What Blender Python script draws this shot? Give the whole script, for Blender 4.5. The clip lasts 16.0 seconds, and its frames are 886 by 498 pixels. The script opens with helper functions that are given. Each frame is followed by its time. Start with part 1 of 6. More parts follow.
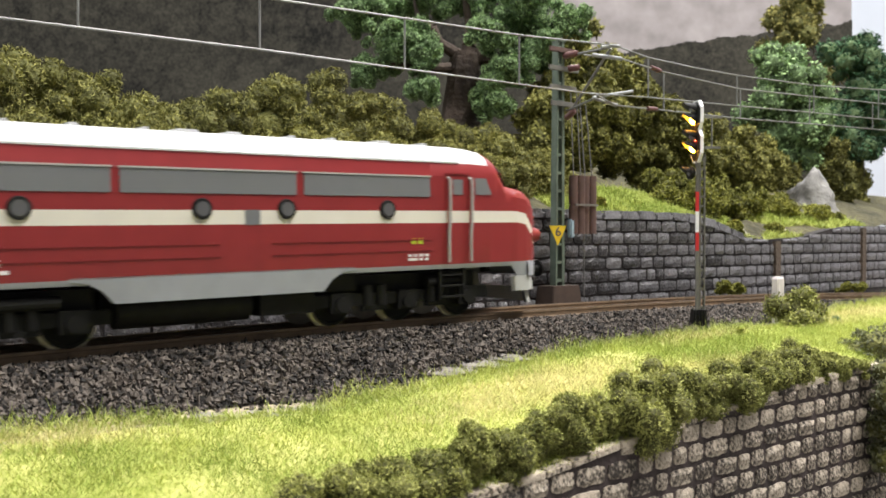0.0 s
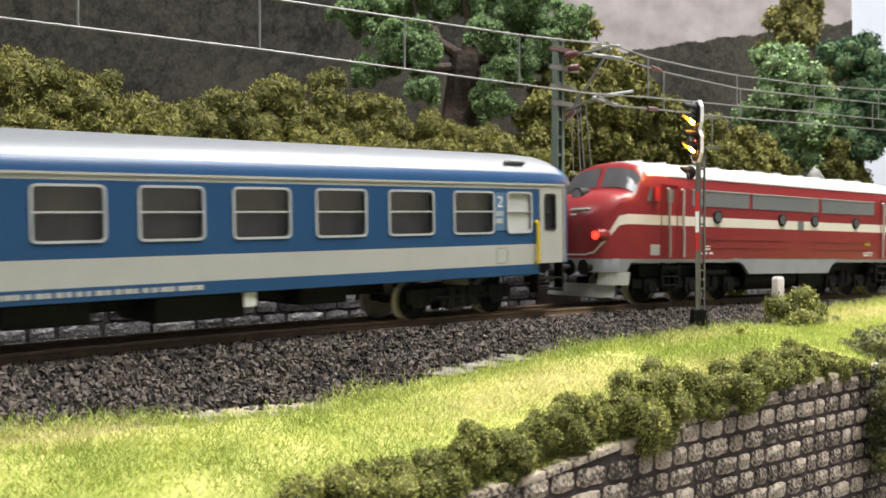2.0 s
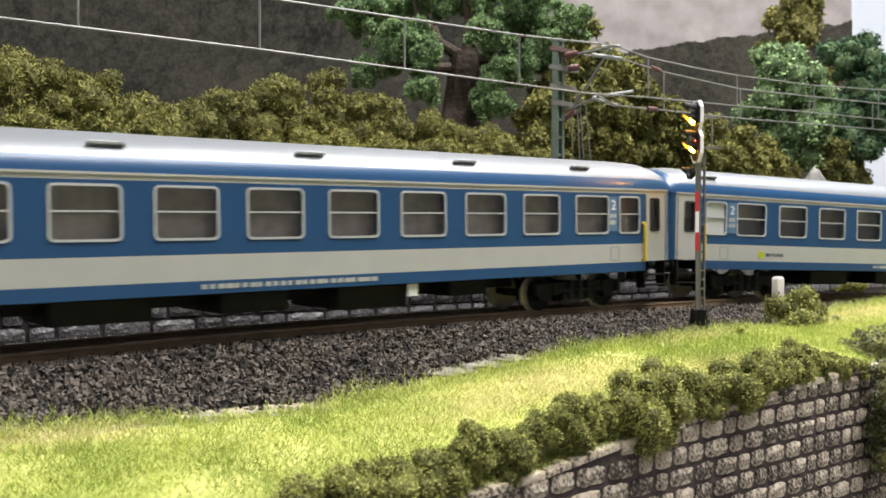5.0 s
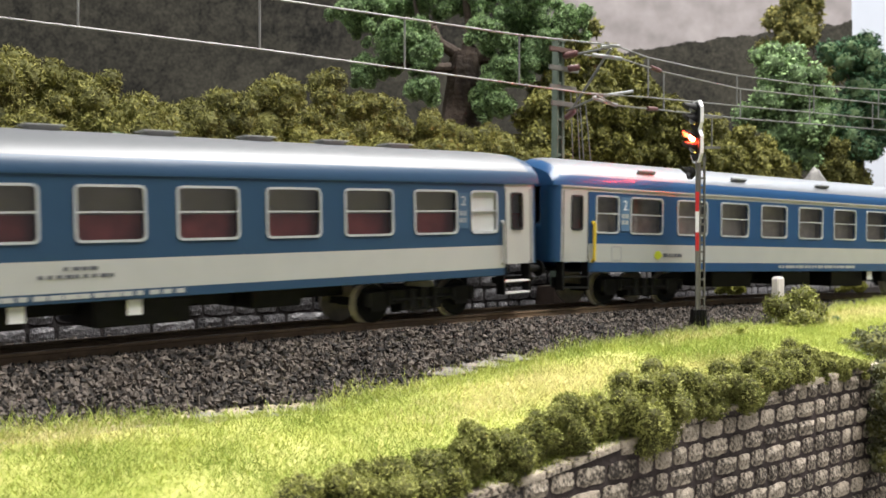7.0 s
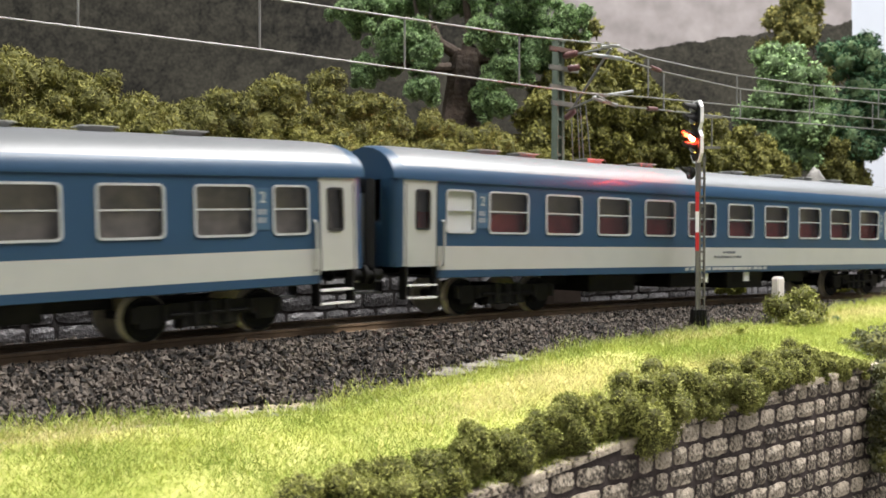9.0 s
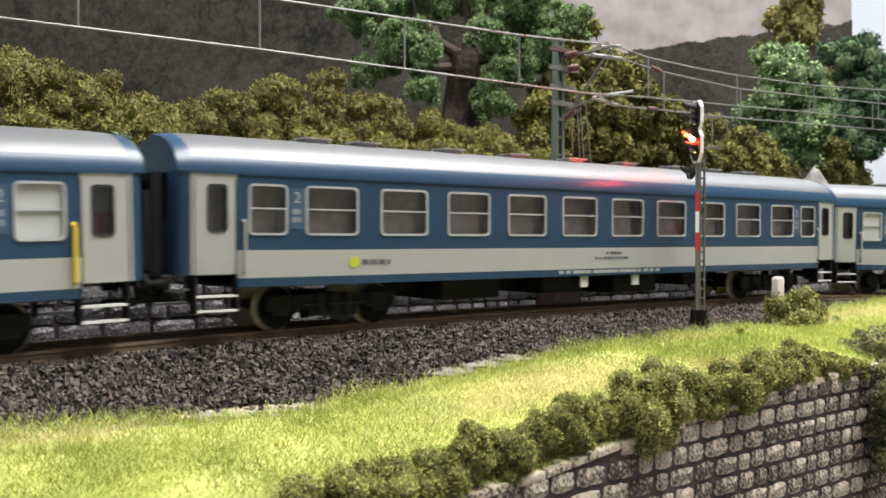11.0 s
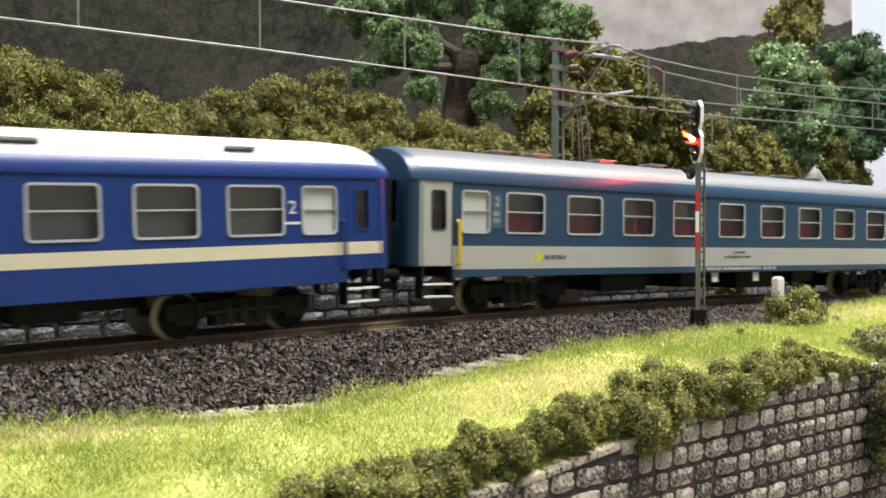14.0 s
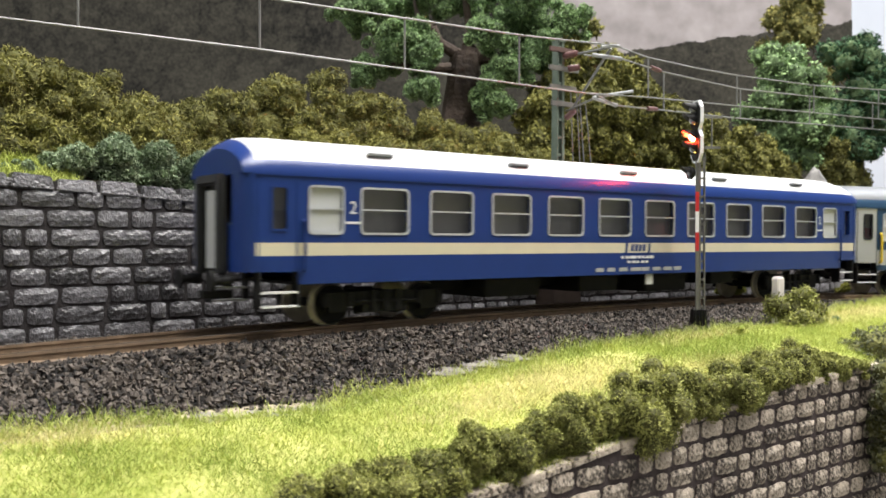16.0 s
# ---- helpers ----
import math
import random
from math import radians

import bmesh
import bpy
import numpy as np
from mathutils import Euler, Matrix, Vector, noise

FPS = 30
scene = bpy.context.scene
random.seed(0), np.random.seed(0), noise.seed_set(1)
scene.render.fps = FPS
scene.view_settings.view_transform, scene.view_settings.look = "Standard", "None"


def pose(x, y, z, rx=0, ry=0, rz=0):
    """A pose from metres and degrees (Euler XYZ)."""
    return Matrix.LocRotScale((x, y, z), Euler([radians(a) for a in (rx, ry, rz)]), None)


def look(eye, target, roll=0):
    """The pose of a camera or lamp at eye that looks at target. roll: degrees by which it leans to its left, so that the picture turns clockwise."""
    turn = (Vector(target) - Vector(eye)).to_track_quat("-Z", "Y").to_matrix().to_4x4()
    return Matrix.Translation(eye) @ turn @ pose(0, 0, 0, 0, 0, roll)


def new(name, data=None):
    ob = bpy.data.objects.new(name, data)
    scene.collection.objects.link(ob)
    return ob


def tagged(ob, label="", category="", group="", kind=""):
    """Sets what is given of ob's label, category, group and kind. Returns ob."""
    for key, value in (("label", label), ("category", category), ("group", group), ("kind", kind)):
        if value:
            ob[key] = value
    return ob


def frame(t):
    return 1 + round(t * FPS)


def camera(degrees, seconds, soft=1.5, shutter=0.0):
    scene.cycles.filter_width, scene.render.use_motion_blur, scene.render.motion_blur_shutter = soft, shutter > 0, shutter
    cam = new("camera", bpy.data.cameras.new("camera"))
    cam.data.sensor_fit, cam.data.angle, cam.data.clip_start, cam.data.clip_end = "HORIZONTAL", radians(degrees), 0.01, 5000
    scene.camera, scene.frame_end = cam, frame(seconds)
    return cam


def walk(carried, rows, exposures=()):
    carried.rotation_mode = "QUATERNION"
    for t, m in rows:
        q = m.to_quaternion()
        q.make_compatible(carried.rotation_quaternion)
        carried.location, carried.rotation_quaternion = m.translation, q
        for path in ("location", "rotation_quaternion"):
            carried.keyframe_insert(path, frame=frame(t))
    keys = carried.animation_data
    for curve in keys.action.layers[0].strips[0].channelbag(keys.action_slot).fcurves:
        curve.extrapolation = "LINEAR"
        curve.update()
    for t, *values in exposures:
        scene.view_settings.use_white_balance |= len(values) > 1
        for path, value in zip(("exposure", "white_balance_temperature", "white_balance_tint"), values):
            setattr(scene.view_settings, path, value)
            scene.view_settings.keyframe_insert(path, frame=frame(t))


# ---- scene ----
# All lengths below are in millimetres (a model railway, scale 1:87) and become metres in part().
MM = 0.001
EYE_Z = 22.0

# ---- camera: stands still on a small tripod beside the layout
cam = camera(52.17, 16.0, 1.65, 0.3)
cam.data.dof.use_dof = True
cam.data.dof.focus_distance = 0.255
cam.data.dof.aperture_fstop = 58
EYE = pose(0, 0, EYE_Z * MM, 90 - 0.63, 0, 0)
walk(cam, [(0.0, EYE), (16.0, EYE)])

# ---- light: a bright room, a lamp panel over the layout
scene.view_settings.exposure = 0.0
world = bpy.data.worlds.new("room_light")
scene.world = world
world.use_nodes = True
world.node_tree.nodes["Background"].inputs[0].default_value = (0.95, 0.96, 1.0, 1)
world.node_tree.nodes["Background"].inputs[1].default_value = 0.19


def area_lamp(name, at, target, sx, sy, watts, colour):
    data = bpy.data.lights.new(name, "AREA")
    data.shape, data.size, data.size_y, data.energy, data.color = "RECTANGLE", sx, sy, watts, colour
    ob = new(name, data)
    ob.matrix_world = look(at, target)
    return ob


area_lamp("ceiling_lamp", (0.42, 0.27, 1.05), (0.22, 0.30, 0.0), 1.1, 0.55, 43, (1.0, 0.97, 0.935))
area_lamp("side_lamp", (-1.05, 0.02, 0.9), (-0.05, 0.28, 0.02), 0.8, 0.4, 12, (0.97, 0.98, 1.0))
# added fill that brightens the far white wall; no lamp is known there
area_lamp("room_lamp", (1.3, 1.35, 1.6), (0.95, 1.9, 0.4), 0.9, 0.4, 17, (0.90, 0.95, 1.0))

# ---- the line of the track: heading and curvature along it, with a slight hump
_S = np.arange(-2400.0, 2600.0, 2.0)


def course(bend):
    """Headings and places along a line that bends by so much at each step."""
    th = np.cumsum(bend) * 2.0
    th += 0.651 - np.interp(0.0, _S, th)
    x, y = np.cumsum(np.cos(th)) * 2.0, np.cumsum(np.sin(th)) * 2.0
    return th, x - np.interp(0.0, _S, x), y + 269.7 - np.interp(0.0, _S, y)


_EASE = -0.135e-3 + 2.356e-6 * _S
_HILL = np.where((_S > -200) & (_S < 330), _EASE, 0.0)
_BEND = np.interp(_S, [120, 150, 185, 220, 260, 310, 520, 560], [0.148e-3, -0.66e-3, -2.32e-3, -2.20e-3, -1.60e-3, -1.36e-3, -1.37e-3, 0.0])
_RAIL = np.where((_S > -200) & (_S <= 120), _EASE, np.where(_S > 120, _BEND, 0.0))
HILL, RAIL = course(_HILL), course(_RAIL)


def rail_z(s):
    c = min(max(s, -260.0), 340.0)
    return -0.0685e-3 * (c - 46.3) ** 2


def along(line, s, w, z):
    th, x, y = (float(np.interp(s, _S, c)) for c in line)
    return Vector((x + w * math.sin(th), y - w * math.cos(th), z))


def tp(s, w=0.0, z=0.0):
    """A place at s along the track, w towards the viewer's side of it, z above the datum; behind it, along the hillside."""
    return along(RAIL if w > -20 else HILL, s, w, z)


def heading(s, w=0.0):
    return float(np.interp(s, _S, RAIL[0] if w > -20 else HILL[0]))


def placed(s, w, z, turn=0.0):
    p = tp(s, w, z) * MM
    return pose(p.x, p.y, p.z, 0, 0, math.degrees(heading(s, w)) + turn)


def curve1(pairs, x):
    return float(np.interp(x, [p[0] for p in pairs], [p[1] for p in pairs]))


def toe_z(s):
    return curve1([(-300, -13), (-129, -12.3), (-96, -14), (-64, -15.5), (-27, -12.8), (19, -8.8), (78, -8.0), (110, -7.3), (150, -4.5), (200, -2.5), (300, -4)], s)


def kerb_z(s):
    return curve1([(-400, -30), (-62, -23), (-48, -22), (-26, -19.4), (4, -16.6), (42, -13.6), (68, -12.4), (120, -10), (300, -8)], s)


def top_z(s):
    """The top of the stone wall behind the track."""
    return curve1([(-400, 40), (-112, 38), (-84, 36.5), (-55, 34.5), (0, 33), (103, 32.5), (158, 32.8), (185, 29.5), (212, 22.5), (230, 21.7), (262, 23), (290, 27), (317, 29.3), (500, 29)], s)


FRONT_W, REAR_W = 92.0, -38.0


# ---- mesh tools
class Mesh:
    """Gathers vertices and faces, with a material slot per face."""

    def __init__(self):
        self.v, self.f, self.m = [], [], []

    def add(self, verts, faces, slot=0):
        n = len(self.v)
        self.v += [tuple(p) for p in verts]
        self.f += [tuple(i + n for i in q) for q in faces]
        self.m += [slot] * len(faces)
        return self

    def box(self, x0, x1, y0, y1, z0, z1, slot=0, m=None):
        p = [Vector((x, y, z)) for z in (z0, z1) for y in (y0, y1) for x in (x0, x1)]
        if m is not None:
            p = [m @ q for q in p]
        return self.add(p, [(0, 2, 3, 1), (4, 5, 7, 6), (0, 1, 5, 4), (2, 6, 7, 3), (0, 4, 6, 2), (1, 3, 7, 5)], slot)

    def tube(self, a, b, r, r2=None, n=8, slot=0, cap=True):
        a, b = Vector(a), Vector(b)
        r2 = r if r2 is None else r2
        d = (b - a).normalized()
        q = d.to_track_quat("Z", "Y")
        ring = [q @ Vector((math.cos(2 * math.pi * i / n), math.sin(2 * math.pi * i / n), 0)) for i in range(n)]
        v = [a + p * r for p in ring] + [b + p * r2 for p in ring]
        f = [(i, (i + 1) % n, n + (i + 1) % n, n + i) for i in range(n)]
        if cap:
            f += [tuple(range(n - 1, -1, -1)), tuple(range(n, 2 * n))]
        return self.add(v, f, slot)

    def path(self, pts, r, n=6, slot=0):
        for a, b in zip(pts[:-1], pts[1:]):
            self.tube(a, b, r, n=n, slot=slot)
        return self

    def loft(self, rings, slot=0, closed=True, caps=True, slots=None):
        n = len(rings[0])
        v = [p for ring in rings for p in ring]
        base = len(self.v)
        self.v += [tuple(p) for p in v]
        for k in range(len(rings) - 1):
            for i in range(n if closed else n - 1):
                j = (i + 1) % n
                self.f.append((base + k * n + i, base + k * n + j, base + (k + 1) * n + j, base + (k + 1) * n + i))
                self.m.append(slots[i] if slots else slot)
        if caps:
            self.f += [tuple(base + i for i in range(n - 1, -1, -1)), tuple(base + (len(rings) - 1) * n + i for i in range(n))]
            self.m += [slot, slot]
        return self

    def make(self, name, mats, smooth=False, bevel=0.0):
        data = bpy.data.meshes.new(name)
        data.from_pydata([(p[0] * MM, p[1] * MM, p[2] * MM) for p in self.v], [], self.f)
        for m in mats if isinstance(mats, (list, tuple)) else [mats]:
            data.materials.append(m)
        data.polygons.foreach_set("material_index", self.m)
        bm = bmesh.new()
        bm.from_mesh(data)
        if bevel or smooth:
            bmesh.ops.remove_doubles(bm, verts=bm.verts, dist=1e-6)
        if bevel:
            bmesh.ops.bevel(bm, geom=[e for e in bm.edges if len(e.link_faces) == 2 and e.calc_face_angle() > 0.6], offset=bevel * MM, segments=2, affect="EDGES", clamp_overlap=True)
        bmesh.ops.recalc_face_normals(bm, faces=bm.faces)
        bm.to_mesh(data)
        bm.free()
        if smooth:
            data.polygons.foreach_set("use_smooth", [True] * len(data.polygons))
            data.set_sharp_from_angle(angle=radians(38))
        return data


def part(name, mesh, mats, parent=None, label="", smooth=False, bevel=0.0, at=None):
    data = mesh if isinstance(mesh, bpy.types.Mesh) else mesh.make(name, mats, smooth, bevel)
    ob = new(name, data)
    if parent is not None:
        ob.parent = parent
    if at is not None:
        ob.matrix_basis = at
    if label:
        tagged(ob, label)
    return ob


def thing(name, label, category, group="", kind="", at=None):
    ob = new(name)
    ob.empty_display_size = 0.01
    if at is not None:
        ob.matrix_basis = at
    return tagged(ob, label, category, group, kind)


def soup(name, verts, faces, mat, parent=None, smooth=False):
    """A big mesh straight from arrays in millimetres."""
    data = bpy.data.meshes.new(name)
    data.from_pydata((np.asarray(verts) * MM).tolist(), [], np.asarray(faces).tolist() if not isinstance(faces, list) else faces)
    data.materials.append(mat)
    if smooth:
        data.polygons.foreach_set("use_smooth", [True] * len(data.polygons))
    ob = new(name, data)
    if parent is not None:
        ob.parent = parent
    return ob


# ---- materials
def material(name, colour, rough=0.6, metal=0.0, vary=0.25, grain=2.0, bump=0.0, second=None, island=0.0, coat=0.0, spec=0.5, obj_rand=0.0, span=(0.5, 1.0)):
    """A principled surface; its colour wanders at two scales (grain in mm), per island or per object."""
    mat = bpy.data.materials.new(name)
    mat.use_nodes = True
    nt = mat.node_tree
    b = nt.nodes["Principled BSDF"]
    b.inputs["Roughness"].default_value, b.inputs["Metallic"].default_value = rough, metal
    b.inputs["Coat Weight"].default_value = coat
    b.inputs["Specular IOR Level"].default_value = spec
    co = nt.nodes.new("ShaderNodeTexCoord")
    fine, broad = nt.nodes.new("ShaderNodeTexNoise"), nt.nodes.new("ShaderNodeTexNoise")
    fine.inputs["Scale"].default_value, broad.inputs["Scale"].default_value = 1000 / grain, 1000 / (grain * 9)
    fine.inputs["Detail"].default_value = 3
    for n in (fine, broad):
        nt.links.new(co.outputs["Object"], n.inputs["Vector"])
    mixf = nt.nodes.new("ShaderNodeMath")
    mixf.operation = "ADD"
    nt.links.new(fine.outputs["Fac"], mixf.inputs[0])
    nt.links.new(broad.outputs["Fac"], mixf.inputs[1])
    last = mixf.outputs[0]
    for weight, node, socket in ((island, "ShaderNodeNewGeometry", "Random Per Island"), (obj_rand, "ShaderNodeObjectInfo", "Random")):
        if weight:
            g = nt.nodes.new(node)
            mul = nt.nodes.new("ShaderNodeMath")
            mul.operation = "MULTIPLY_ADD"
            nt.links.new(g.outputs[socket], mul.inputs[0])
            mul.inputs[1].default_value = weight
            nt.links.new(last, mul.inputs[2])
            sub = nt.nodes.new("ShaderNodeMath")
            sub.operation = "SUBTRACT"
            nt.links.new(mul.outputs[0], sub.inputs[0])
            sub.inputs[1].default_value = weight / 2
            last = sub.outputs[0]
    ramp = nt.nodes.new("ShaderNodeValToRGB")
    lo = tuple(c * (1 - vary) for c in colour)
    hi = second or tuple(min(1.0, c * (1 + vary)) for c in colour)
    ramp.color_ramp.elements[0].position, ramp.color_ramp.elements[1].position = span
    half = nt.nodes.new("ShaderNodeMath")
    half.operation = "MULTIPLY"
    half.inputs[1].default_value = 0.75
    nt.links.new(last, half.inputs[0])
    ramp.color_ramp.elements[0].color, ramp.color_ramp.elements[1].color = (*lo, 1), (*hi, 1)
    nt.links.new(half.outputs[0], ramp.inputs["Fac"])
    nt.links.new(ramp.outputs["Color"], b.inputs["Base Color"])
    if bump:
        bp = nt.nodes.new("ShaderNodeBump")
        bp.inputs["Strength"].default_value, bp.inputs["Distance"].default_value = bump, grain * 0.6 * MM
        nt.links.new(fine.outputs["Fac"], bp.inputs["Height"])
        nt.links.new(bp.outputs["Normal"], b.inputs["Normal"])
    return mat


def glass(name, tint, gloss=0.12):
    mat = bpy.data.materials.new(name)
    mat.use_nodes = True
    nt = mat.node_tree
    nt.nodes.clear()
    out, mix = nt.nodes.new("ShaderNodeOutputMaterial"), nt.nodes.new("ShaderNodeMixShader")
    tr, gl = nt.nodes.new("ShaderNodeBsdfTransparent"), nt.nodes.new("ShaderNodeBsdfGlossy")
    tr.inputs["Color"].default_value = (*tint, 1)
    gl.inputs["Roughness"].default_value = 0.08
    mix.inputs[0].default_value = gloss
    nt.links.new(tr.outputs[0], mix.inputs[1])
    nt.links.new(gl.outputs[0], mix.inputs[2])
    nt.links.new(mix.outputs[0], out.inputs[0])
    return mat


def glow(name, colour, strength):
    mat = bpy.data.materials.new(name)
    mat.use_nodes = True
    b = mat.node_tree.nodes["Principled BSDF"]
    b.inputs["Base Color"].default_value = (*colour, 1)
    b.inputs["Emission Color"].default_value = (*colour, 1)
    b.inputs["Emission Strength"].default_value = strength
    return mat


M_RED = material("red_paint", (0.235, 0.024, 0.026), 0.34, vary=0.10, grain=6)
M_WHITE = material("white_roof_paint", (0.56, 0.565, 0.565), 0.45, vary=0.06, grain=8)
M_CREAM = material("cream_paint", (0.60, 0.545, 0.41), 0.4, vary=0.06, grain=8)
M_IVORY = material("ivory_paint", (0.66, 0.63, 0.56), 0.4, vary=0.06, grain=8)
M_PALE = material("pale_grey_paint", (0.38, 0.385, 0.37), 0.4, vary=0.06, grain=8)
M_GREY = material("grey_skirt_paint", (0.27, 0.28, 0.30), 0.45, vary=0.10, grain=5)
M_BAND = material("window_band_grey", (0.16, 0.165, 0.175), 0.3, vary=0.05, grain=8)
M_BLUE = material("royal_blue_paint", (0.010, 0.034, 0.165), 0.33, vary=0.08, grain=8)
M_BLUE_A = material("coach_blue_paint", (0.015, 0.062, 0.155), 0.33, vary=0.08, grain=8)
M_BLUE_T = material("coach_dull_blue_paint", (0.019, 0.053, 0.105), 0.36, vary=0.08, grain=8)
M_SILVER = material("silver_roof_paint", (0.20, 0.212, 0.23), 0.42, metal=0.25, vary=0.05, grain=8)
M_SILVER_D = material("grey_roof_paint", (0.150, 0.157, 0.165), 0.44, metal=0.25, vary=0.06, grain=8)
M_BLACK = material("black_chassis", (0.010, 0.0098, 0.0095), 0.6, vary=0.4, grain=3, spec=0.22)
M_RUBBER = material("black_rubber", (0.02, 0.02, 0.021), 0.7, vary=0.2, grain=3)
M_STEEL = material("wheel_steel", (0.58, 0.53, 0.42), 0.4, metal=0.25, vary=0.3, grain=3)
M_ALU = material("window_frame_metal", (0.58, 0.60, 0.61), 0.3, metal=0.4, vary=0.06, grain=4)
M_YELLOW = material("yellow_paint", (0.72, 0.52, 0.03), 0.4, vary=0.06, grain=4)
M_FROST = material("frosted_pane", (0.46, 0.47, 0.475), 0.5, vary=0.05, grain=6)
M_GLASS = glass("window_glass", (0.86, 0.86, 0.85), 0.13)
M_SEAT = material("dark_red_seats", (0.19, 0.032, 0.030), 0.7, vary=0.45, grain=5)
M_INK = material("dark_lettering", (0.085, 0.09, 0.105), 0.5, vary=0.05, grain=4)
M_INKW = material("white_lettering", (0.7, 0.7, 0.7), 0.5, vary=0.05, grain=4)
M_LIME = material("lime_emblem", (0.45, 0.5, 0.03), 0.5, vary=0.05, grain=4)
M_RAIL = material("rusty_rail_side", (0.22, 0.150, 0.092), 0.65, vary=0.3, grain=4, bump=0.2)
M_RAILTOP = material("bright_rail_head", (0.62, 0.57, 0.51), 0.24, metal=0.9, vary=0.15, grain=4)
M_SLEEPER = material("dark_sleeper", (0.045, 0.034, 0.026), 0.8, vary=0.35, grain=2, bump=0.3)
M_BALLAST = material("dark_ballast_stone", (0.021, 0.0175, 0.015), 0.8, vary=0.5, grain=1.2, island=1.2, bump=0.3, spec=0.35, second=(0.115, 0.096, 0.080))
M_STONE = material("grey_wall_stone", (0.040, 0.037, 0.040), 0.34, vary=0.5, grain=0.9, bump=1.0, obj_rand=0.5, island=0.3, spec=0.8, second=(0.175, 0.17, 0.18), span=(0.52, 0.92))
M_STONE_F = material("buff_wall_stone", (0.070, 0.054, 0.044), 0.6, vary=0.5, grain=0.8, bump=1.0, obj_rand=0.25, island=0.2, second=(0.53, 0.455, 0.365), span=(0.62, 0.82))
M_RUSTSTONE = material("rust_stained_stone", (0.115, 0.085, 0.062), 0.8, vary=0.4, grain=2, bump=0.8)
M_JOINT = material("dark_wall_joint", (0.022, 0.018, 0.018), 0.85, vary=0.4, grain=2, bump=0.4)
M_JOINT_F = material("brown_wall_joint", (0.060, 0.045, 0.044), 0.85, vary=0.4, grain=2, bump=0.4)
M_EARTH = material("sandy_earth", (0.30, 0.25, 0.18), 0.9, vary=0.35, grain=2.5, bump=0.5)
M_SAND = material("pale_grey_sand", (0.15, 0.135, 0.115), 0.95, vary=0.45, grain=1.6, bump=0.8, second=(0.30, 0.275, 0.24))
M_FLOOR = material("dark_hill_floor", (0.035, 0.032, 0.016), 0.95, vary=0.5, grain=4, bump=0.8, second=(0.10, 0.09, 0.04))
M_TURF = material("yellow_green_turf", (0.34, 0.39, 0.06), 0.9, vary=0.25, grain=5, bump=0.4, second=(0.56, 0.53, 0.19))
M_GRASS = material("static_grass_fibre", (0.29, 0.40, 0.05), 0.8, vary=0.25, grain=14, island=0.5, second=(0.58, 0.62, 0.17))
M_HEDGE = material("olive_turf_foliage", (0.125, 0.124, 0.022), 0.9, vary=0.4, grain=4, island=0.55, second=(0.31, 0.30, 0.078))
M_BUSH = material("moss_green_foliage", (0.185, 0.205, 0.045), 0.9, vary=0.3, grain=4, island=0.5, second=(0.40, 0.41, 0.115))
M_LEAF = material("fresh_green_leaves", (0.10, 0.185, 0.065), 0.85, vary=0.35, grain=5, island=0.5, second=(0.29, 0.43, 0.18))
M_DARKLEAF = material("dark_green_leaves", (0.012, 0.045, 0.020), 0.85, vary=0.4, grain=5, island=0.5, second=(0.045, 0.125, 0.050))
M_PALELEAF = material("blue_green_foliage", (0.17, 0.235, 0.135), 0.9, vary=0.3, grain=4, island=0.4, second=(0.31, 0.39, 0.23))
M_LIMELEAF = material("lime_green_foliage", (0.11, 0.13, 0.012), 0.9, vary=0.4, grain=4, island=0.8, second=(0.28, 0.30, 0.035))
M_BARK = material("brown_bark", (0.055, 0.038, 0.028), 0.85, vary=0.45, grain=3, bump=0.7)
M_ROCK = material("pale_rock", (0.13, 0.128, 0.122), 0.85, vary=0.35, grain=6, bump=0.5, second=(0.27, 0.26, 0.245))
M_MAST = material("green_mast_paint", (0.12, 0.155, 0.12), 0.5, vary=0.3, grain=3)
M_RUST = material("rust_brown_weights", (0.105, 0.062, 0.052), 0.75, vary=0.3, grain=3)
M_BASE = material("brown_base_block", (0.048, 0.030, 0.021), 0.8, vary=0.3, grain=3)
M_ZINC = material("grey_wire_metal", (0.19, 0.19, 0.185), 0.5, metal=0.3, vary=0.1, grain=4)
M_INSUL = material("pale_insulator", (0.30, 0.31, 0.31), 0.35, vary=0.1, grain=3)
M_POT = material("brown_insulator", (0.12, 0.05, 0.045), 0.4, vary=0.2, grain=3)
M_SIGNAL = material("signal_mast_paint", (0.15, 0.145, 0.13), 0.5, vary=0.2, grain=3)
M_POST = material("post_white_paint", (0.72, 0.66, 0.66), 0.5, vary=0.07, grain=3)
M_SIGNRED = material("signal_red_paint", (0.55, 0.03, 0.03), 0.4, vary=0.05, grain=3)
M_STRAW = material("straw_grass_fibre", (0.56, 0.53, 0.17), 0.8, vary=0.2, grain=14, island=0.6, second=(0.80, 0.73, 0.38))
M_GREYLEAF = material("grey_green_foliage", (0.11, 0.12, 0.06), 0.9, vary=0.4, grain=4, island=0.4, second=(0.22, 0.23, 0.125))
M_LIMEDARK = material("yellow_green_foliage", (0.115, 0.122, 0.014), 0.9, vary=0.4, grain=5, island=0.4, second=(0.27, 0.27, 0.04))
M_OLIVETREE = material("olive_yellow_leaves", (0.15, 0.142, 0.035), 0.9, vary=0.35, grain=5, island=0.4, second=(0.29, 0.265, 0.075))
M_ROCKS = material("sandy_pale_rock", (0.24, 0.22, 0.18), 0.9, vary=0.3, grain=5, bump=0.5, second=(0.42, 0.39, 0.33))
